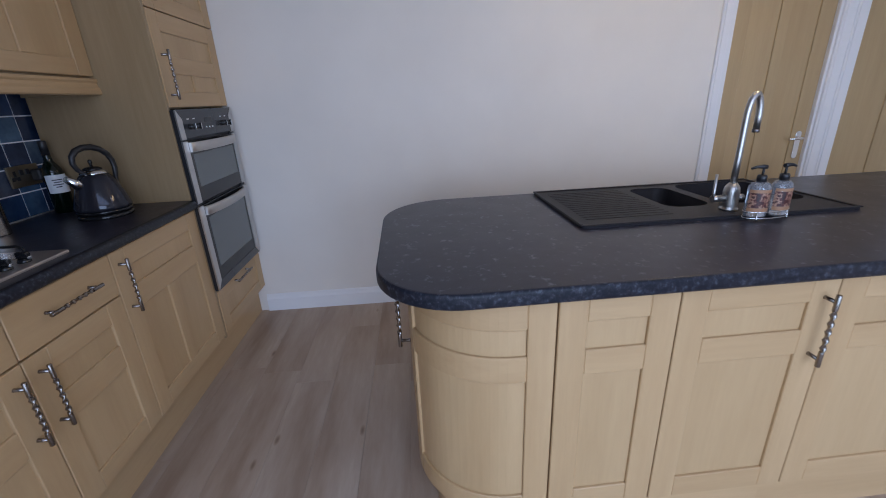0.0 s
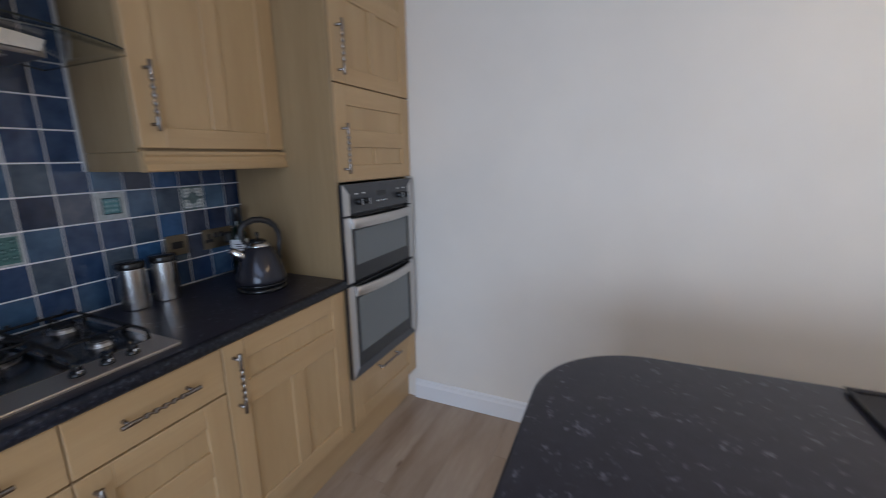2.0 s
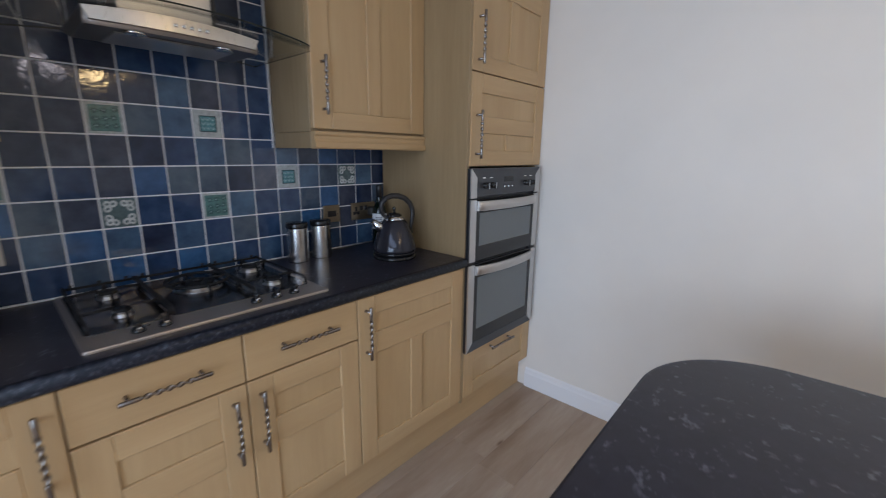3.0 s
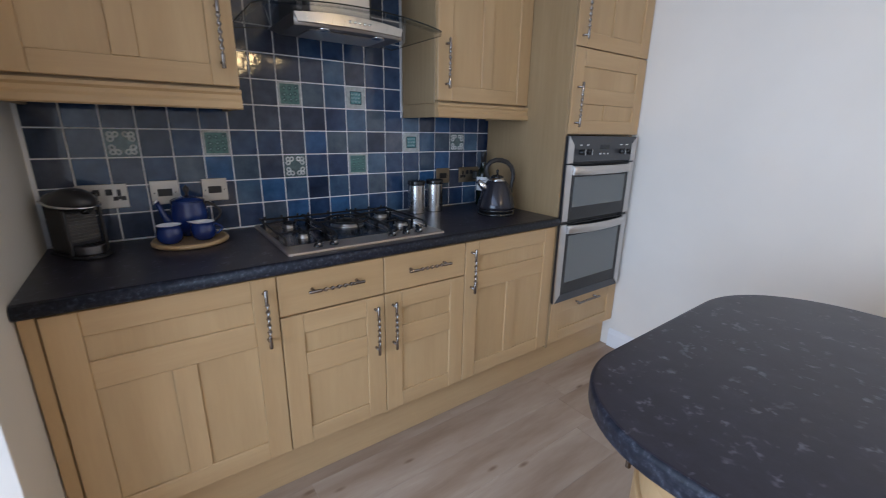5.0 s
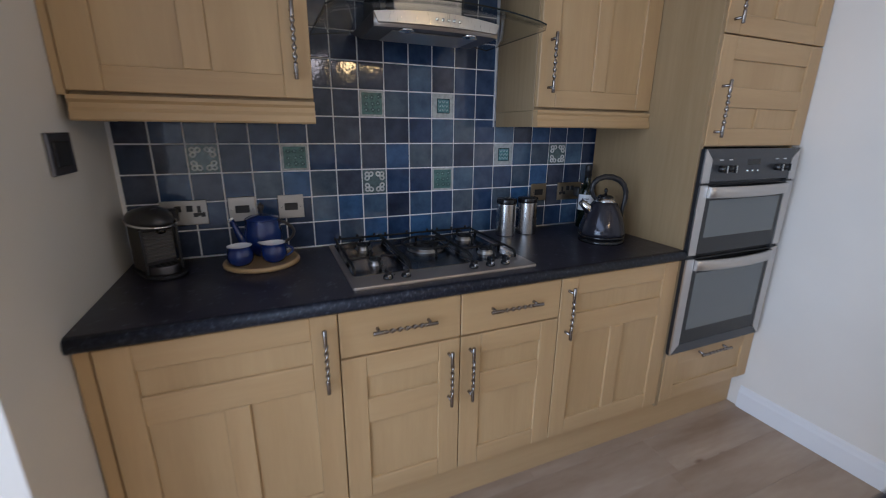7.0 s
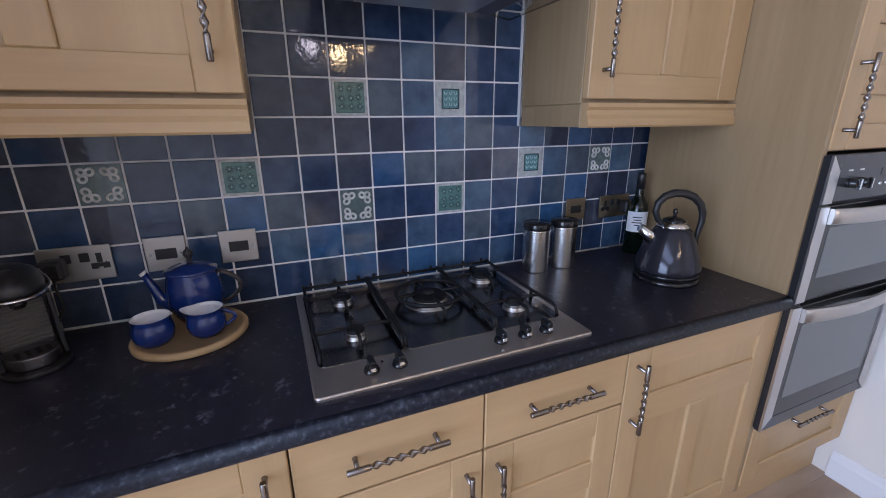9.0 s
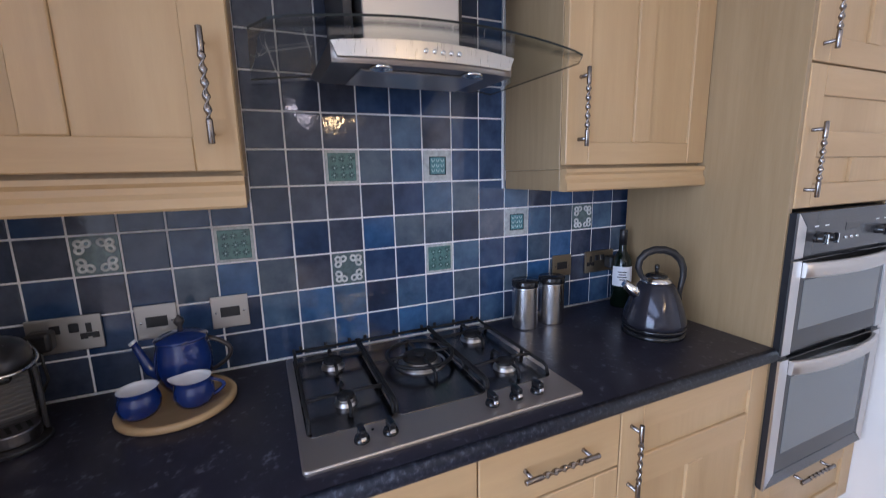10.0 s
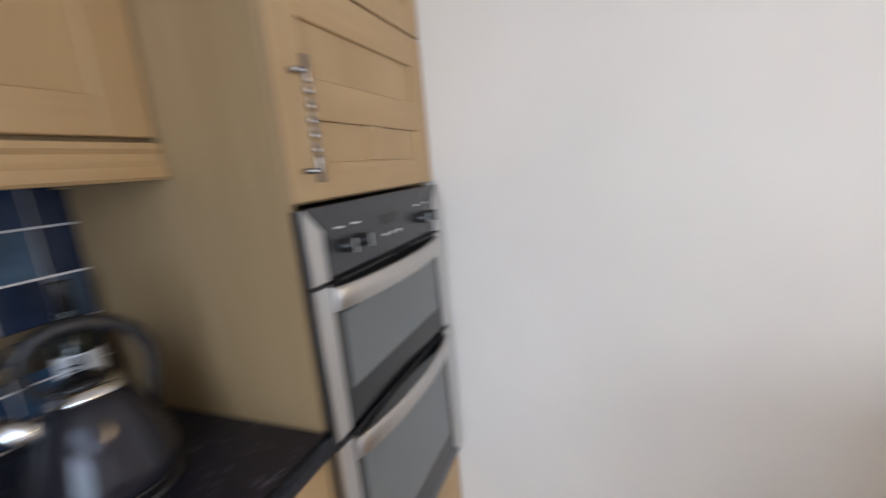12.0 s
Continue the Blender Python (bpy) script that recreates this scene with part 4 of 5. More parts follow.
def bottle():
    root = thing("wine_bottle", pose(0.085, 1.914, 0.900), "dark green wine bottle with a white label", "bottle")
    green, t, b = material("dark_green_glass", 0.06, colour=(0.003, 0.007, 0.004))
    part("glass_body", lathe([(0.034, 0.0005), (0.037, 0.004), (0.037, 0.170), (0.034, 0.188), (0.024, 0.206), (0.0155, 0.222), (0.0140, 0.236), (0.0135, 0.290), (0.0, 0.290)], 32), [green], root)
    part("capsule", lathe([(0.0146, 0.246), (0.0146, 0.302), (0.013, 0.305), (0, 0.305)], 24), [BLACK_SATIN], root, "black foil capsule")
    paper, t, b = material("label_paper", 0.7, colour=(0.72, 0.74, 0.76))
    bm = bmesh.new()
    rows = [[bm.verts.new((0.0376 * math.cos(a), 0.0376 * math.sin(a), z)) for a in [math.radians(-105 + 13 * k) for k in range(14)]] for z in (0.088, 0.165)]
    for k in range(13):
        bm.faces.new((rows[0][k], rows[0][k + 1], rows[1][k + 1], rows[1][k])).smooth = True
    lab = part("label", bm, [paper], root, "white paper label with dark lettering")
    ink, t, b = material("label_ink", 0.7, colour=(0.03, 0.03, 0.04))
    for z, half in ((0.142, 26), (0.132, 20), (0.122, 28), (0.112, 15)):
        bm = bmesh.new()
        rows = [[bm.verts.new((0.0381 * math.cos(a), 0.0381 * math.sin(a), z + dz)) for a in [math.radians(-42 - half + half * 2 * k / 6) for k in range(7)]] for dz in (0, 0.004)]
        for k in range(6):
            bm.faces.new((rows[0][k], rows[0][k + 1], rows[1][k + 1], rows[1][k]))
        part("lettering", bm, [ink], lab)


bottle()

# tea set on a round board
board_wood = maple("board_wood", (14, 1.2, 14), 1.0)
bd = thing("round_board", pose(0.158, 0.421, 0.900, 0, 0, 25), "round pale wooden board under the tea set", "board")
part("board", lathe([(0.118, 0.0005), (0.125, 0.004), (0.126, 0.012), (0.122, 0.018), (0.112, 0.018), (0.110, 0.0155), (0.0, 0.0155)], 56), [board_wood], bd)
BLUE, bt_, bb_ = material("cobalt_glaze", 0.08, colour=(0.012, 0.035, 0.20), spec=0.6)
bb_.inputs["Coat Weight"].default_value = 0.4
n_ = noise_of(bt_, coords(bt_, (1, 1, 1)), 9, 3)
bt_.links.new(ramp(bt_, n_, (0.3, (0.007, 0.018, 0.11)), (0.7, (0.014, 0.040, 0.20))), bb_.inputs["Base Color"])
INNER, _, _ = material("white_glaze", 0.12, colour=(0.80, 0.80, 0.84))
BROWN_GLAZE, _, _ = material("dark_cane_glaze", 0.3, colour=(0.035, 0.03, 0.03))


def cup(x, y, label, lip):
    root = thing("milk_jug" if lip else "sugar_bowl", pose(x, y, 0.9158), label, "jug" if lip else "bowl", "blue tea set")
    out = lathe([(0.027, 0.0005), (0.031, 0.003), (0.0395, 0.014), (0.0425, 0.028), (0.0412, 0.042), (0.0378, 0.052), (0.0370, 0.058), (0.0392, 0.066)], 40, closed=False)
    ins = lathe([(0.0392, 0.0661), (0.0380, 0.0664), (0.0352, 0.058), (0.0362, 0.050), (0.0385, 0.040), (0.036, 0.020), (0.026, 0.008), (0.0, 0.006)], 40, closed=False)
    if lip:
        for bm in (out, ins):
            for v in bm.verts:
                k = max(0.0, (v.co.z - 0.048) / 0.018)
                away = max(0.0, -v.co.y / 0.04)
                v.co.y -= 0.012 * k * away ** 6
                v.co.z += 0.006 * k * away ** 6
    part("outside", out, [BLUE], root)
    part("inside", ins, [INNER], root, "white glazed inside")
    if lip:
        pts = [(0.0, 0.036 + 0.026 * math.sin(math.pi * k / 10), 0.014 + 0.042 * k / 10) for k in range(11)]
        part("handle", tube(pts, 0.0042, 8), [BLUE], root)


cup(0.200, 0.356, "cobalt blue glazed sugar bowl with a white inside", False)
cup(0.196, 0.462, "cobalt blue glazed milk jug with a white inside", True)
tp = thing("teapot", pose(0.092, 0.432, 0.9158) @ Matrix.Diagonal((0.96, 0.96, 1.10, 1)), "cobalt blue glazed teapot with a lid", "teapot", "blue tea set")
part("body", lathe([(0.042, 0.0005), (0.046, 0.004), (0.060, 0.026), (0.066, 0.052), (0.066, 0.076), (0.062, 0.098), (0.0585, 0.114), (0.0585, 0.118)], 48), [BLUE], tp)
lid = part("lid", lathe([(0.0605, 0.1182), (0.0615, 0.121), (0.058, 0.124), (0.040, 0.131), (0.016, 0.1365), (0.0, 0.137)], 40), [BLUE], tp)
part("lid_knob", lathe([(0.007, 0.1365), (0.005, 0.145), (0.0125, 0.156), (0.0105, 0.164), (0.004, 0.168), (0.003, 0.172), (0, 0.173)], 18), [BROWN_GLAZE], lid)
part("spout", tube([(0.0, -0.052, 0.040), (0.0, -0.078, 0.058), (0.0, -0.090, 0.090), (0.0, -0.103, 0.122)], 0.012, 14, radii=[0.020, 0.0145, 0.0105, 0.0085]), [BLUE], tp)
part("spout_rim", tube([(0.0, -0.1025, 0.120), (0.0, -0.106, 0.126)], 0.009, 14, radii=[0.0088, 0.0092]), [INNER], tp)
part("handle", tube([(0.0, 0.060 + 0.050 * math.sin(math.pi * k / 14) ** 0.8, 0.030 + 0.080 * k / 14) for k in range(15)], 0.0062, 10, squash=0.7), [BROWN_GLAZE], tp, "dark loop handle")


def coffee_machine():
    root = thing("coffee_machine", pose(0.146, 0.112, 0.900, 0, 0, 122) @ Matrix.Scale(0.96, 4), "dark grey capsule coffee machine with a ribbed front", "coffee machine")
    dk, t, b = material("machine_dark", 0.28, colour=(0.030, 0.029, 0.031))
    smoke, t, b = material("ribbed_plastic", 0.42, colour=(0.085, 0.080, 0.078))
    foot = extrude_outline(arc(0, -0.048, 0.060, 180, 360, 20) + [(0.056, 0.085), (-0.056, 0.085)], 0.0005, 0.011, 0.003, 2)
    part("foot", foot, [BLACK_SATIN], root)
    part("body", boxes(((-0.050, -0.022, 0.0115), (0.050, 0.084, 0.166)), bevel=0.010, seg=3), [dk], root)
    front = part("ribbed_front", boxes(((-0.044, -0.029, 0.050), (0.044, -0.0225, 0.150)), bevel=0.002), [smoke], root, "dark ribbed plastic front")
    for k in range(9):
        z = 0.055 + 0.0104 * k
        part("rib", boxes(((-0.043, -0.034, z), (0.043, -0.0285, z + 0.0056)), bevel=0.0018, seg=2), [smoke], front)
    for x in (-0.057, 0.048):
        part("side_rail", boxes(((x, -0.046, 0.0115), (x + 0.009, -0.030, 0.162)), bevel=0.003, seg=2), [dk], root)
    tray = extrude_outline(arc(0, -0.040, 0.046, 180, 360, 18) + [(0.046, -0.0235), (-0.046, -0.0235)], 0.0115, 0.040, 0.003, 2)
    drip = part("drip_tray", tray, [DARK_STEEL], root, "round grey drip tray")
    for k in range(4):
        part("slot", boxes(((-0.030 + 0.017 * k, -0.070, 0.0402), (-0.022 + 0.017 * k, -0.036, 0.0412)), bevel=0.0005), [BLACK_SATIN], drip)
    head = lathe([(0.052, 0.1665), (0.0605, 0.172), (0.0625, 0.183), (0.060, 0.198), (0.051, 0.213), (0.035, 0.224), (0.016, 0.2295), (0.0, 0.2305)], 44)
    for v in head.verts:
        v.co.y = v.co.y * 1.75 + 0.022
        v.co.z -= max(0.0, v.co.z - 0.185) * 0.35 * max(0.0, v.co.y / 0.13)
    part("head", head, [dk], root, "dark domed head")
    part("coffee_spout", lathe([(0.010, 0.148), (0.013, 0.152), (0.015, 0.166)], 20), [BLACK_GLOSS], root).location = (0, -0.060, 0)
    arm = [(0.0665 * math.cos(a * math.pi / 20), 0.012 - 0.106 * math.sin(a * math.pi / 20), 0.178 - 0.006 * math.sin(a * math.pi / 20)) for a in range(21)]
    part("lever", tube([(0.0665, 0.060, 0.190)] + arm + [(-0.0665, 0.060, 0.190)], 0.0038, 8), [CHROME], root, "chrome lever band")
    cap = lathe([(0.020, 0.0), (0.020, 0.004), (0.014, 0.007), (0.0, 0.008)], 24)
    part("button", cap, [DARK_STEEL], root, "round grey button").matrix_basis = pose(0, -0.042, 0.2135, 26, 0, 0)


coffee_machine()


# ---- sink in the island ----
def sink():
    root = thing("sink", ISL @ pose(0, 0, 0), "black composite one and a half bowl sink with a ribbed drainer", "sink")
    grit, t, b = material("black_composite", 0.50, colour=(0.018, 0.018, 0.020), spec=0.25)
    n = noise_of(t, coords(t, (1, 1, 1)), 700, 2)
    t.links.new(ramp(t, n, (0.35, (0.012, 0.011, 0.013)), (0.7, (0.030, 0.028, 0.031))), b.inputs["Base Color"])
    bumped(t, b, n, 0.15, 0.0006)

    def rr(x0, y0, x1, y1, r):
        return arc(x1 - r, y1 - r, r, 0, 90, 5) + arc(x0 + r, y1 - r, r, 90, 180, 5) + arc(x0 + r, y0 + r, r, 180, 270, 5) + arc(x1 - r, y0 + r, r, 270, 360, 5)

    half = (2.527, 1.352, 2.692, 1.660)
    main = (2.737, 1.352, 3.066, 1.690)
    bm = bmesh.new()
    rings = [rr(SX0, SY0, SX1, SY1, 0.02), rr(*half, 0.05), rr(*main, 0.06)]
    edges = []
    for ring in rings:
        vs = [bm.verts.new((x, y, 0.907)) for x, y in ring]
        edges += [bm.edges.new((vs[k], vs[(k + 1) % len(vs)])) for k in range(len(vs))]
    bmesh.ops.triangle_fill(bm, edges=edges, use_beauty=True, use_dissolve=False)
    top = list(bm.faces)
    made = bmesh.ops.extrude_face_region(bm, geom=top)
    for v in [g for g in made["geom"] if isinstance(g, bmesh.types.BMVert)]:
        v.co.z = 0.9006
    part("rim", bm, [grit], root)
    for box_, depth, r in ((half, 0.10, 0.05), (main, 0.19, 0.06)):
        x0, y0, x1, y1 = box_
        bowl = bmesh.new()
        levels = []
        for inset, z, rad in ((0, 0.9005, r), (0.004, 0.90 - depth * 0.5, r), (0.012, 0.90 - depth * 0.9, r * 0.9), (0.03, 0.90 - depth, r * 0.7)):
            levels.append([bowl.verts.new((x, y, z)) for x, y in rr(x0 + inset, y0 + inset, x1 - inset, y1 - inset, rad)])
        for a, c in zip(levels, levels[1:]):
            for k in range(len(a)):
                bowl.faces.new((a[k], a[(k + 1) % len(a)], c[(k + 1) % len(a)], c[k])).smooth = True
        bowl.faces.new(levels[-1])
        bo = part("bowl", bowl, [grit], root)
        ring = lathe([(0.038, 0.0), (0.036, 0.003), (0.030, 0.002), (0.0, 0.001)], 24)
        part("drain", ring, [CHROME], bo, "chrome drain").location = ((x0 + x1) / 2, (y0 + y1) / 2, 0.9005 - depth)
    for k in range(15):
        y = SY0 + 0.072 + 0.0265 * k
        part("drainer_rib", boxes(((SX0 + 0.045, y, 0.9072), (SX0 + 0.345, y + 0.008, 0.9086)), bevel=0.0015), [grit], root)
    for lo, hi in (((SX0, SY0, 0.9072), (SX1, SY0 + 0.012, 0.9115)), ((SX0, SY1 - 0.012, 0.9072), (SX1, SY1, 0.9115)), ((SX0, SY0 + 0.0125, 0.9072), (SX0 + 0.012, SY1 - 0.0125, 0.9115)), ((SX1 - 0.012, SY0 + 0.0125, 0.9072), (SX1, SY1 - 0.0125, 0.9115))):
        part("raised_edge", boxes((lo, hi), bevel=0.002), [grit], root)


sink()


TAP_STEEL = metal("satin_tap_steel", (0.50, 0.48, 0.46), 0.33)


def tap():
    root = thing("tap", ISL @ pose(2.690, 1.284, 0.907), "brushed steel swan neck mixer tap", "tap")
    part("base", lathe([(0.028, 0.0005), (0.028, 0.005), (0.0245, 0.010), (0.0245, 0.014), (0.0245, 0.058), (0.0242, 0.063), (0.022, 0.076), (0.0125, 0.090), (0, 0.0905)], 32), [TAP_STEEL], root)
    wx, wy = 0.97, 0.25
    pts = [(0, 0, 0.089), (0, 0, 0.16), (0, 0, 0.23), (0, 0, 0.29)]
    for k in range(1, 17):
        a = math.pi * k / 16
        d = 0.027 * (1 - math.cos(a))
        pts.append((wx * d, wy * d, 0.295 + 0.070 * math.sin(a)))
    pts.append((wx * 0.0545, wy * 0.0545, 0.258))
    part("neck", tube(pts, 0.0098, 16), [TAP_STEEL], root, "swan neck spout")
    part("spout_end", tube([(wx * 0.0545, wy * 0.0545, 0.2585), (wx * 0.0545, wy * 0.0545, 0.248)], 0.0106, 16), [DARK_STEEL], root)
    lv = part("lever_boss", tube([(-0.022, 0, 0.040), (-0.050, 0, 0.040), (-0.066, 0, 0.040)], 0.011, 16, radii=[0.012, 0.010, 0.012]), [TAP_STEEL], root)
    part("lever", tube([(-0.062, 0, 0.046), (-0.062, 0, 0.060), (-0.063, 0, 0.122)], 0.005, 10, radii=[0.0065, 0.0046, 0.0046]), [TAP_STEEL], lv, "upright steel lever")
    part("side_boss", tube([(0.022, 0, 0.040), (0.042, 0, 0.040)], 0.011, 16), [TAP_STEEL], root)


tap()


def soap(x, y, turn, group, side=1):
    root = thing("soap_bottle", ISL @ pose(x, y, 0.9125, 0, 0, turn), "clear soap bottle with a black pump and pictured label", "soap bottle", group)
    body, t, b = material("soap_clear", 0.08, colour=(0.66, 0.68, 0.72))
    b.inputs["Transmission Weight"].default_value = 0.8
    lab, t, b = material("soap_label", 0.45)
    nz = noise_of(t, coords(t, (1, 1, 1)), 60, 3, 0.6)
    t.links.new(ramp(t, nz, (0.36, (0.025, 0.010, 0.010)), (0.48, (0.090, 0.020, 0.016)), (0.56, (0.40, 0.24, 0.16)), (0.66, (0.04, 0.010, 0.010))), b.inputs["Base Color"])
    tan, _, _ = material("label_tan", 0.5, colour=(0.34, 0.19, 0.10))
    prof = [(0.029, 0.0005), (0.032, 0.004), (0.0325, 0.080), (0.031, 0.094), (0.024, 0.104), (0.012, 0.108), (0.0, 0.108)]
    bm = lathe(prof, 36)
    for v in bm.verts:
        v.co.y *= 0.78
    bo = part("body", bm, [body], root)
    for z0, z1, m, nm in ((0.030, 0.076, lab, "label"), (0.018, 0.0295, tan, "label_band"), (0.0765, 0.086, tan, "label_band")):
        bm = bmesh.new()
        rows = [[bm.verts.new((0.0330 * math.cos(a), 0.0330 * 0.78 * math.sin(a) - 0.0004, z)) for a in [math.radians(195 + 15 * k) for k in range(11)]] for z in (z0, z1)]
        for k in range(10):
            bm.faces.new((rows[0][k], rows[0][k + 1], rows[1][k + 1], rows[1][k])).smooth = True
        part(nm, bm, [m], bo)
    part("collar", lathe([(0.0135, 0.1082), (0.0135, 0.124), (0.011, 0.128), (0, 0.128)], 24), [BLACK_SATIN], root)
    pump = tube([(0, 0, 0.127), (0, 0, 0.150)], 0.0036, 10)
    tube([(0.008 * side, 0, 0.152), (-0.004 * side, 0, 0.1535), (-0.022 * side, 0, 0.153), (-0.036 * side, 0, 0.148)], 0.006, 10, pump, radii=[0.0065, 0.0065, 0.0045, 0.0036])
    part("pump", pump, [BLACK_SATIN], root, "black pump")


soap(2.694, 1.182, -8, "soap bottles in the wire stand")
soap(2.771, 1.185, 8, "soap bottles in the wire stand", -1)
st = thing("soap_stand", ISL @ pose(2.7325, 1.1835, 0.9002, 0, 0, 5), "small chrome wire stand holding two soap bottles", "stand")
for z in (0.0100, 0.030):
    pts = [(0.078 * math.cos(a * math.pi / 16), 0.032 * math.sin(a * math.pi / 16), z) for a in range(33)]
    part("wire_ring", tube(pts, 0.0016, 6), [CHROME], st)
for x, y in ((-0.055, -0.023), (0.055, -0.023), (-0.055, 0.023), (0.055, 0.023)):
    part("wire_leg", tube([(x, y, 0.030), (x, y * 1.05, 0.009), (x, y * 1.1, 0.0034)], 0.0016, 6, radii=[0.0016, 0.0016, 0.0034]), [CHROME], st)

# ---- ceiling light over the room ----
def ceiling_light():
    px, py = 3.0, 1.31
    root = thing("ceiling_light", pose(px, py, CEIL), "three arm pendant light with warm glass shades over the island", "ceiling light")
    part("rose", lathe([(0.0, -0.034), (0.03, -0.034), (0.055, -0.02), (0.06, -0.0005), (0, -0.0005)], 32), [CHROME], root)
    part("rod", tube([(0, 0, -0.030), (0, 0, -0.33)], 0.007, 10), [CHROME], root)
    for y, z, colour, strength in ((0.255, -0.35, (1.0, 0.66, 0.28), 60.0), (-0.005, -0.44, (1.0, 0.66, 0.28), 60.0), (-0.255, -0.40, (1.0, 0.84, 0.80), 16.0)):
        lit, t, b = material("lit_glass", 0.3, colour=(0.8, 0.75, 0.65))
        b.inputs["Emission Color"].default_value = (*colour, 1)
        b.inputs["Emission Strength"].default_value = strength
        arm = part("arm", tube([(0, 0, -0.30), (0, y * 0.5, -0.27), (0, y * 0.95, z + 0.10), (0, y, z + 0.062)], 0.006, 8), [CHROME], root)
        sh = part("shade", lathe([(0.018, 0.060), (0.034, 0.045), (0.052, 0.005), (0.060, -0.045), (0.054, -0.048), (0.0, -0.030)], 28), [lit], arm, "glowing glass shade")
        sh.location = (0, y, z)
        data = bpy.data.lights.new("bulb", "POINT")
        data.energy, data.color, data.shadow_soft_size = 0.5, colour, 0.04
        bulb = new("bulb", data)
        bulb.location = (px, py + y, CEIL + z - 0.10)


ceiling_light()


# ---- wall tiles ----
P, TY, TZ = 0.1015, 0.924, 0.900


def tile_glaze(name, colour):
    """Glossy hand-glazed tile: a cloudy base colour that drifts within and between tiles."""
    m, t, b = material(name, 0.06, spec=0.55)
    v = coords(t, (1, 1, 1), island=41.0)
    cloud = noise_of(t, v, 17, 3, 0.6)
    deep = tuple(c * k for c, k in zip(colour, (0.55, 0.60, 0.68)))
    pale = tuple(c * k for c, k in zip(colour, (1.50, 1.42, 1.32)))
    o = t.nodes.new("ShaderNodeObjectInfo")
    tone = ramp(t, o.outputs["Random"], (0.0, (0.86, 0.88, 0.92)), (0.5, (1.0, 1.0, 1.0)), (1.0, (1.16, 1.12, 1.06)))
    t.links.new(mixed(t, ramp(t, cloud, (0.27, deep), (0.5, colour), (0.75, pale)), tone, 1.0, "MULTIPLY"), b.inputs["Base Color"])
    bumped(t, b, noise_of(t, v, 65, 2), 0.085, 0.003)
    return m


GLAZES = {
    "d": tile_glaze("dark_navy_glaze", (0.022, 0.036, 0.075)),
    "n": tile_glaze("navy_glaze", (0.030, 0.060, 0.134)),
    "b": tile_glaze("bright_blue_glaze", (0.036, 0.098, 0.225)),
    "m": tile_glaze("mid_blue_glaze", (0.056, 0.108, 0.190)),
    "s": tile_glaze("slate_glaze", (0.047, 0.060, 0.098)),
    "t": tile_glaze("teal_grey_glaze", (0.064, 0.095, 0.140)),
    "l": tile_glaze("pale_slate_glaze", (0.108, 0.124, 0.165)),
}


def tile_mesh(name, mats, cut=0.0):
    bm = bmesh.new()
    h = (P - 0.0050) / 2
    box(bm, (0, -h, -h), (0.0062, h - cut, h), 0.0016, 0, 2)
    return mesh_of(name, bm, mats)


def glaze(name, colour, rough=0.15):
    m, t, b = material(name, rough, spec=0.6)
    n = noise_of(t, coords(t, (1, 1, 1), island=7.0), 60, 3)
    t.links.new(ramp(t, n, (0.3, tuple(c * 0.7 for c in colour)), (0.7, tuple(min(1, c * 1.15) for c in colour))), b.inputs["Base Color"])
    bumped(t, b, n, 0.25)
    return m


WHITE_GLAZE = glaze("grey_white_glaze", (0.46, 0.50, 0.51))
TEAL_GLAZE = glaze("teal_glaze", (0.10, 0.215, 0.21))
PALE_TEAL = glaze("dark_teal_glaze", (0.030, 0.070, 0.078))
LIGHT_TEAL = glaze("light_teal_glaze", (0.10, 0.25, 0.28))
LEAF_TEAL = glaze("leaf_teal_glaze", (0.42, 0.62, 0.64))
SAGE_GLAZE = glaze("sage_glaze", (0.12, 0.17, 0.18))
MOTIF_WHITE = glaze("motif_white", (0.70, 0.73, 0.73))
PLAIN = {key: tile_mesh("tile", [glaze_]) for key, glaze_ in GLAZES.items()}
CUT = {key: tile_mesh("cut_tile", [glaze_], 0.0105) for key, glaze_ in GLAZES.items()}
BORDERED = tile_mesh("bordered_tile", [WHITE_GLAZE])
SAGE_TILE = tile_mesh("sage_tile", [SAGE_GLAZE])


def flower_marks():
    """Small daisies in relief: dark petals round a white eye."""
    bm = bmesh.new()
    rnd = random.Random(5)
    for iy in range(3):
        for iz in range(3):
            cy, cz = (iy - 1) * 0.025 + rnd.uniform(-0.003, 0.003), (iz - 1) * 0.025 + rnd.uniform(-0.003, 0.003)
            for k in range(8):
                a = k * math.pi / 4 + 0.3 * rnd.random()
                dy, dz = math.cos(a) * 0.0098, math.sin(a) * 0.0098
                tube([(0.0082, cy + dy * 0.4, cz + dz * 0.4), (0.0086, cy + dy * 0.7, cz + dz * 0.7), (0.0082, cy + dy, cz + dz)], 0.0013, 5, bm, radii=[0.0006, 0.0013, 0.0005])
            tube([(0.0078, cy, cz), (0.0092, cy, cz)], 0.0020, 8, bm, mat=1, radii=[0.0022, 0.0014])
    return mesh_of("flower_marks", bm, [PALE_TEAL, LEAF_TEAL])


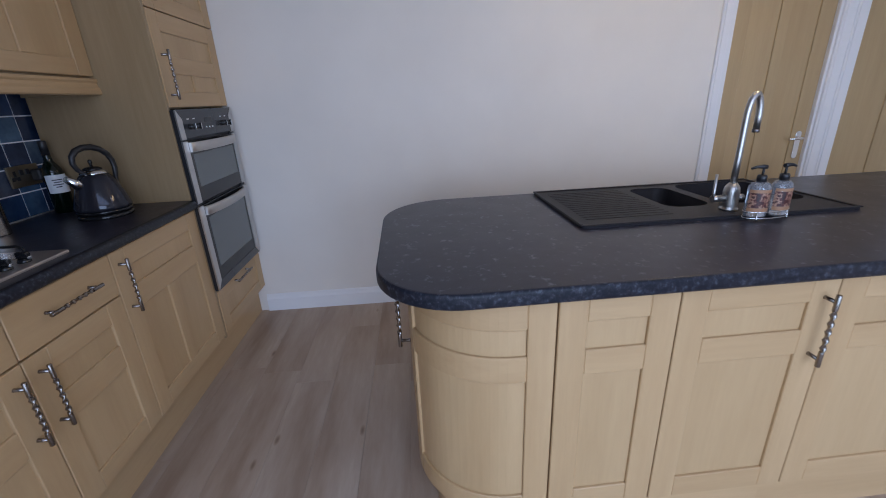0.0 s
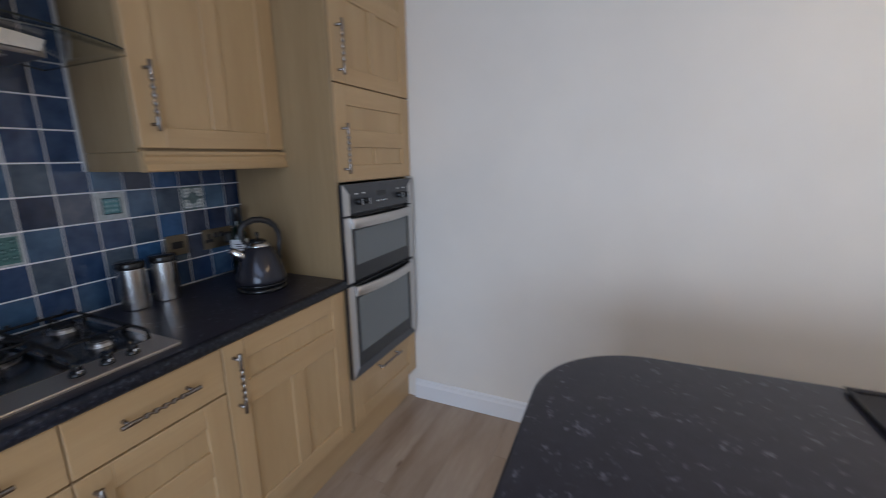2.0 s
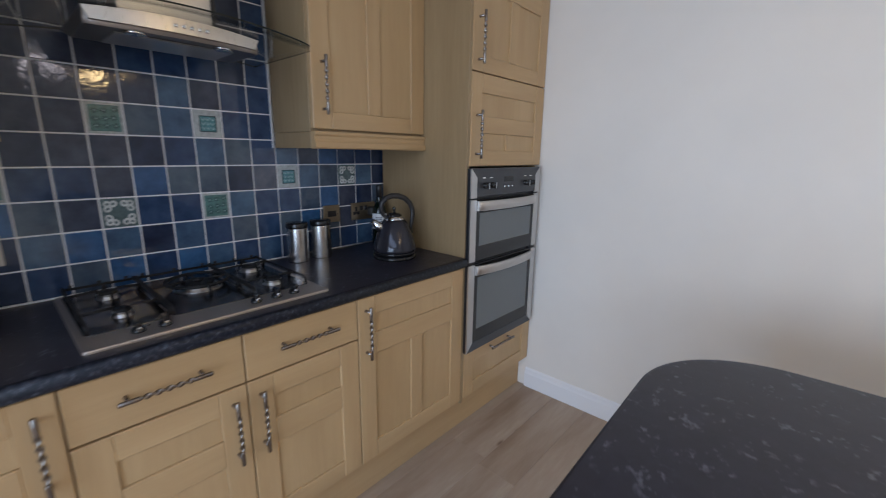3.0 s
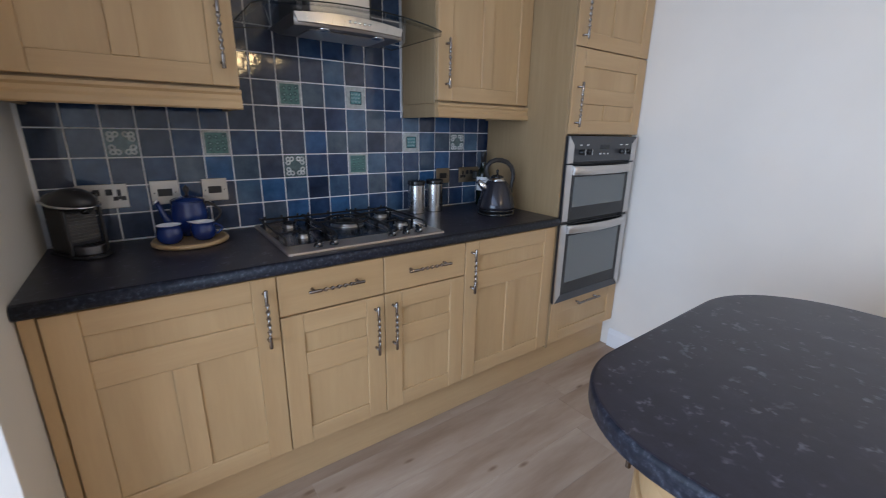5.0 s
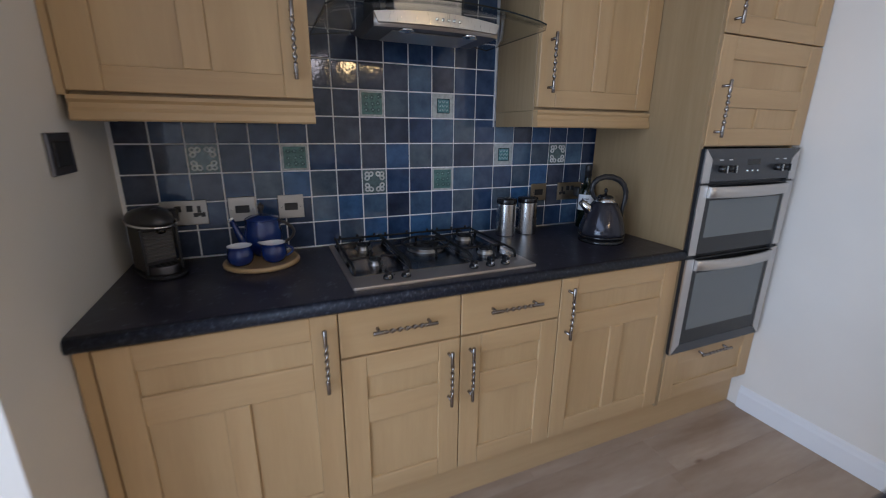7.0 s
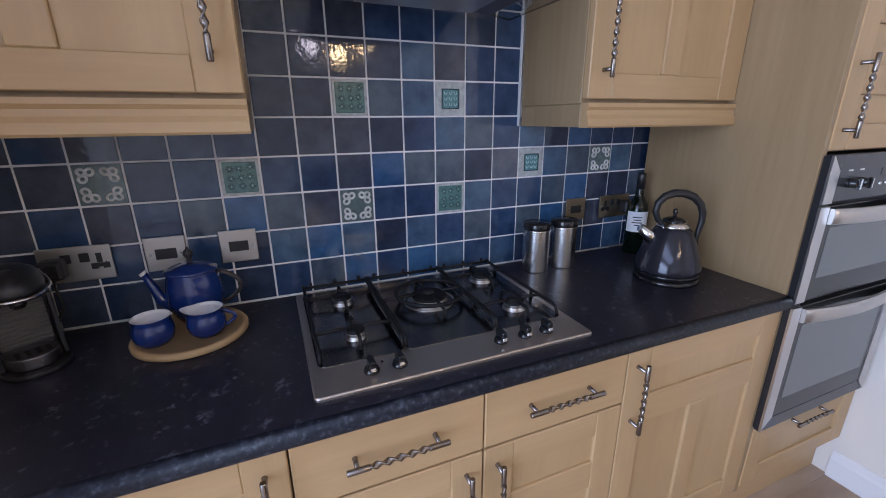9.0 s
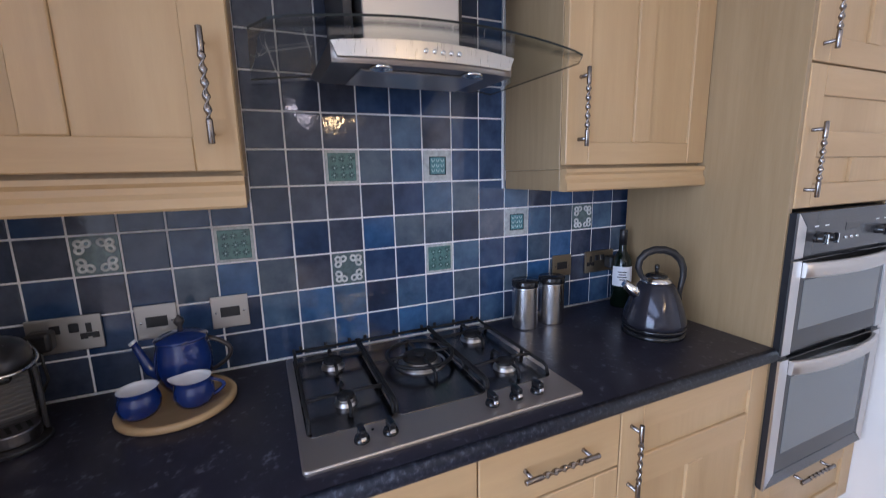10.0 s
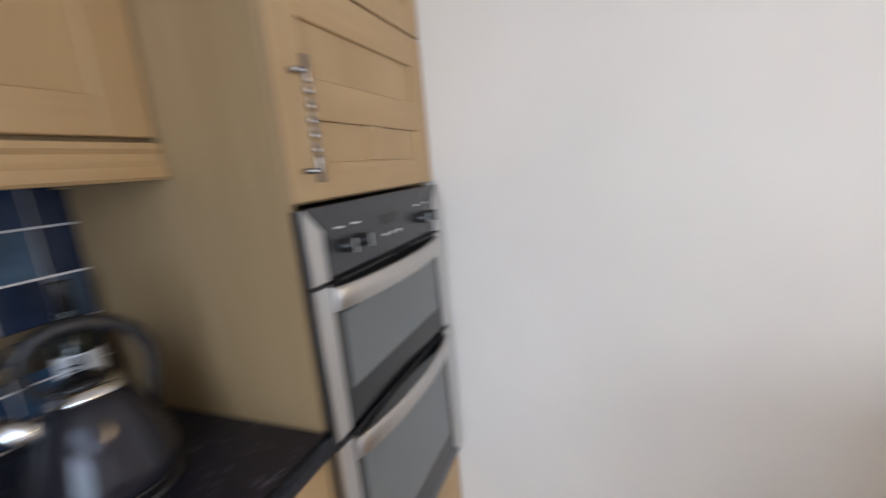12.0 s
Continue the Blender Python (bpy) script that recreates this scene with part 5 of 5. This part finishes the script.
def check_marks():
    """Three rows of paired leaves inside a dark line."""
    bm = bmesh.new()
    q = 0.0275
    for a, b in (((-q, -q), (q, -q)), ((q, -q), (q, q)), ((q, q), (-q, q)), ((-q, q), (-q, -q))):
        tube([(0.0078, *a), (0.0078, *b)], 0.0019, 6, bm)
    for iy in range(3):
        for iz in range(3):
            cy, cz = (iy - 1) * 0.0160, (iz - 1) * 0.0160
            for s in (-1, 1):
                tube([(0.0079, cy + s * 0.0006, cz - 0.0050), (0.0084, cy + s * 0.0034, cz - 0.0005), (0.0079, cy + s * 0.0056, cz + 0.0056)], 0.0016, 6, bm, mat=1, radii=[0.0007, 0.0019, 0.0007])
    return mesh_of("check_marks", bm, [PALE_TEAL, LEAF_TEAL])


def trefoil_marks():
    """Four three-lobed flowers in raised white glaze."""
    bm = bmesh.new()
    for sy in (-1, 1):
        for sz in (-1, 1):
            base = math.atan2(sz, sy)
            cy, cz = sy * 0.0225, sz * 0.0225
            for k in (-1, 0, 1):
                a = base + k * 1.5
                ca, sa = math.cos(a), math.sin(a)
                ring = []
                for j in range(17):
                    b = 2 * math.pi * j / 16
                    u, w = 0.0112 + 0.0086 * math.cos(b), 0.0074 * math.sin(b)
                    ring.append((0.0072, cy + u * ca - w * sa, cz + u * sa + w * ca))
                tube(ring, 0.0036, 6, bm)
            tube([(0.0072, cy - 0.002 * sy, cz - 0.002 * sz), (0.0074, cy + 0.006 * sy, cz + 0.006 * sz)], 0.0024, 6, bm)
    return mesh_of("trefoil_marks", bm, [MOTIF_WHITE])


FLOWERS, CHECKS, TREFOILS = flower_marks(), check_marks(), trefoil_marks()
INSET_BIG = mesh_of("inset", boxes(((0.0030, -0.041, -0.041), (0.0078, 0.041, 0.041)), bevel=0.003), [TEAL_GLAZE])
INSET_SMALL = mesh_of("inset", boxes(((0.0030, -0.029, -0.029), (0.0078, 0.029, 0.029)), bevel=0.002), [LIGHT_TEAL])
SPECIAL = {(0, 0): "t", (-6, 1): "t", (9, 1): "t", (-3, 1): "f", (0, 3): "f", (3, 0): "f", (3, 3): "c", (6, 1): "c"}
# glazes of the plain tiles, row by row from the worktop up; letters name the glaze, columns run along the wall
LAYOUT = ("dsdsndntbnbmnmdnnnmd",
          "ssnnndmbmdmntntbtsmn",
          "snsntbtsnnnnmnntbsdt",
          "dssdnnnnsbttdltmtnmd",
          "snsdnndssdnmtnmdbnnd",
          "ssssssssstmmnnddsnns",
          "ssssssssssmsnnssssss",
          "sssssssssnnndnssssss")
for i in range(-8, 12):
    rows_up = 13 if -2 <= i <= 5 else 3
    for j in range(-2, rows_up):
        kind = SPECIAL.get((i, j))
        glaze_key = LAYOUT[min(j + 2, 7)][i + 8]
        plain = CUT if i == 5 and j >= 3 else PLAIN
        data = {None: plain[glaze_key], "t": SAGE_TILE, "f": BORDERED, "c": BORDERED}[kind]
        y, z = TY + (i - 0.5) * P, TZ + 2 * P + (j + 0.5) * P
        if z + P / 2 > CEIL:
            continue
        t = new("tile", data)
        t.parent = wall_cooker
        jig = random.Random(i * 97 + j * 13 + 5)
        t.matrix_basis = pose(TILE_X - 0.0030, y, z, jig.uniform(-0.25, 0.25), jig.uniform(-0.5, 0.5), jig.uniform(-0.5, 0.5))
        if kind:
            for extra in {"t": [TREFOILS], "f": [INSET_BIG, FLOWERS], "c": [INSET_SMALL, CHECKS]}[kind]:
                e = new("relief", extra)
                e.parent = t
# end trim of the tiled panel
solid("trim", boxes(((TILE_X - 0.001, TY + 5 * P - 0.0125, 1.376), (0.004, TY + 5 * P - 0.0080, CEIL - 0.002))), [PVC], "white edging strip at the end of the tiles", "trim")

# ---- floor planks ----
PW, PL = 0.193, 1.29
plank_cache = {}
rnd = random.Random(11)
x = 0.0
while x < EAST:
    y = SOUTH - rnd.uniform(0, PL)
    while y < NORTH:
        a, b = max(y, SOUTH), min(y + PL, NORTH)
        if b - a > 0.02:
            ln = round(b - a, 3)
            if ln not in plank_cache:
                plank_cache[ln] = mesh_of("plank", boxes(((0.0003, 0.0003, -0.010), (PW - 0.0003, ln - 0.0003, 0.0)), bevel=0.0006), [FLOOR])
            pl = new("plank", plank_cache[ln])
            pl.parent = floor
            pl.location = (x, a, FZ)
        y += PL
    x += PW
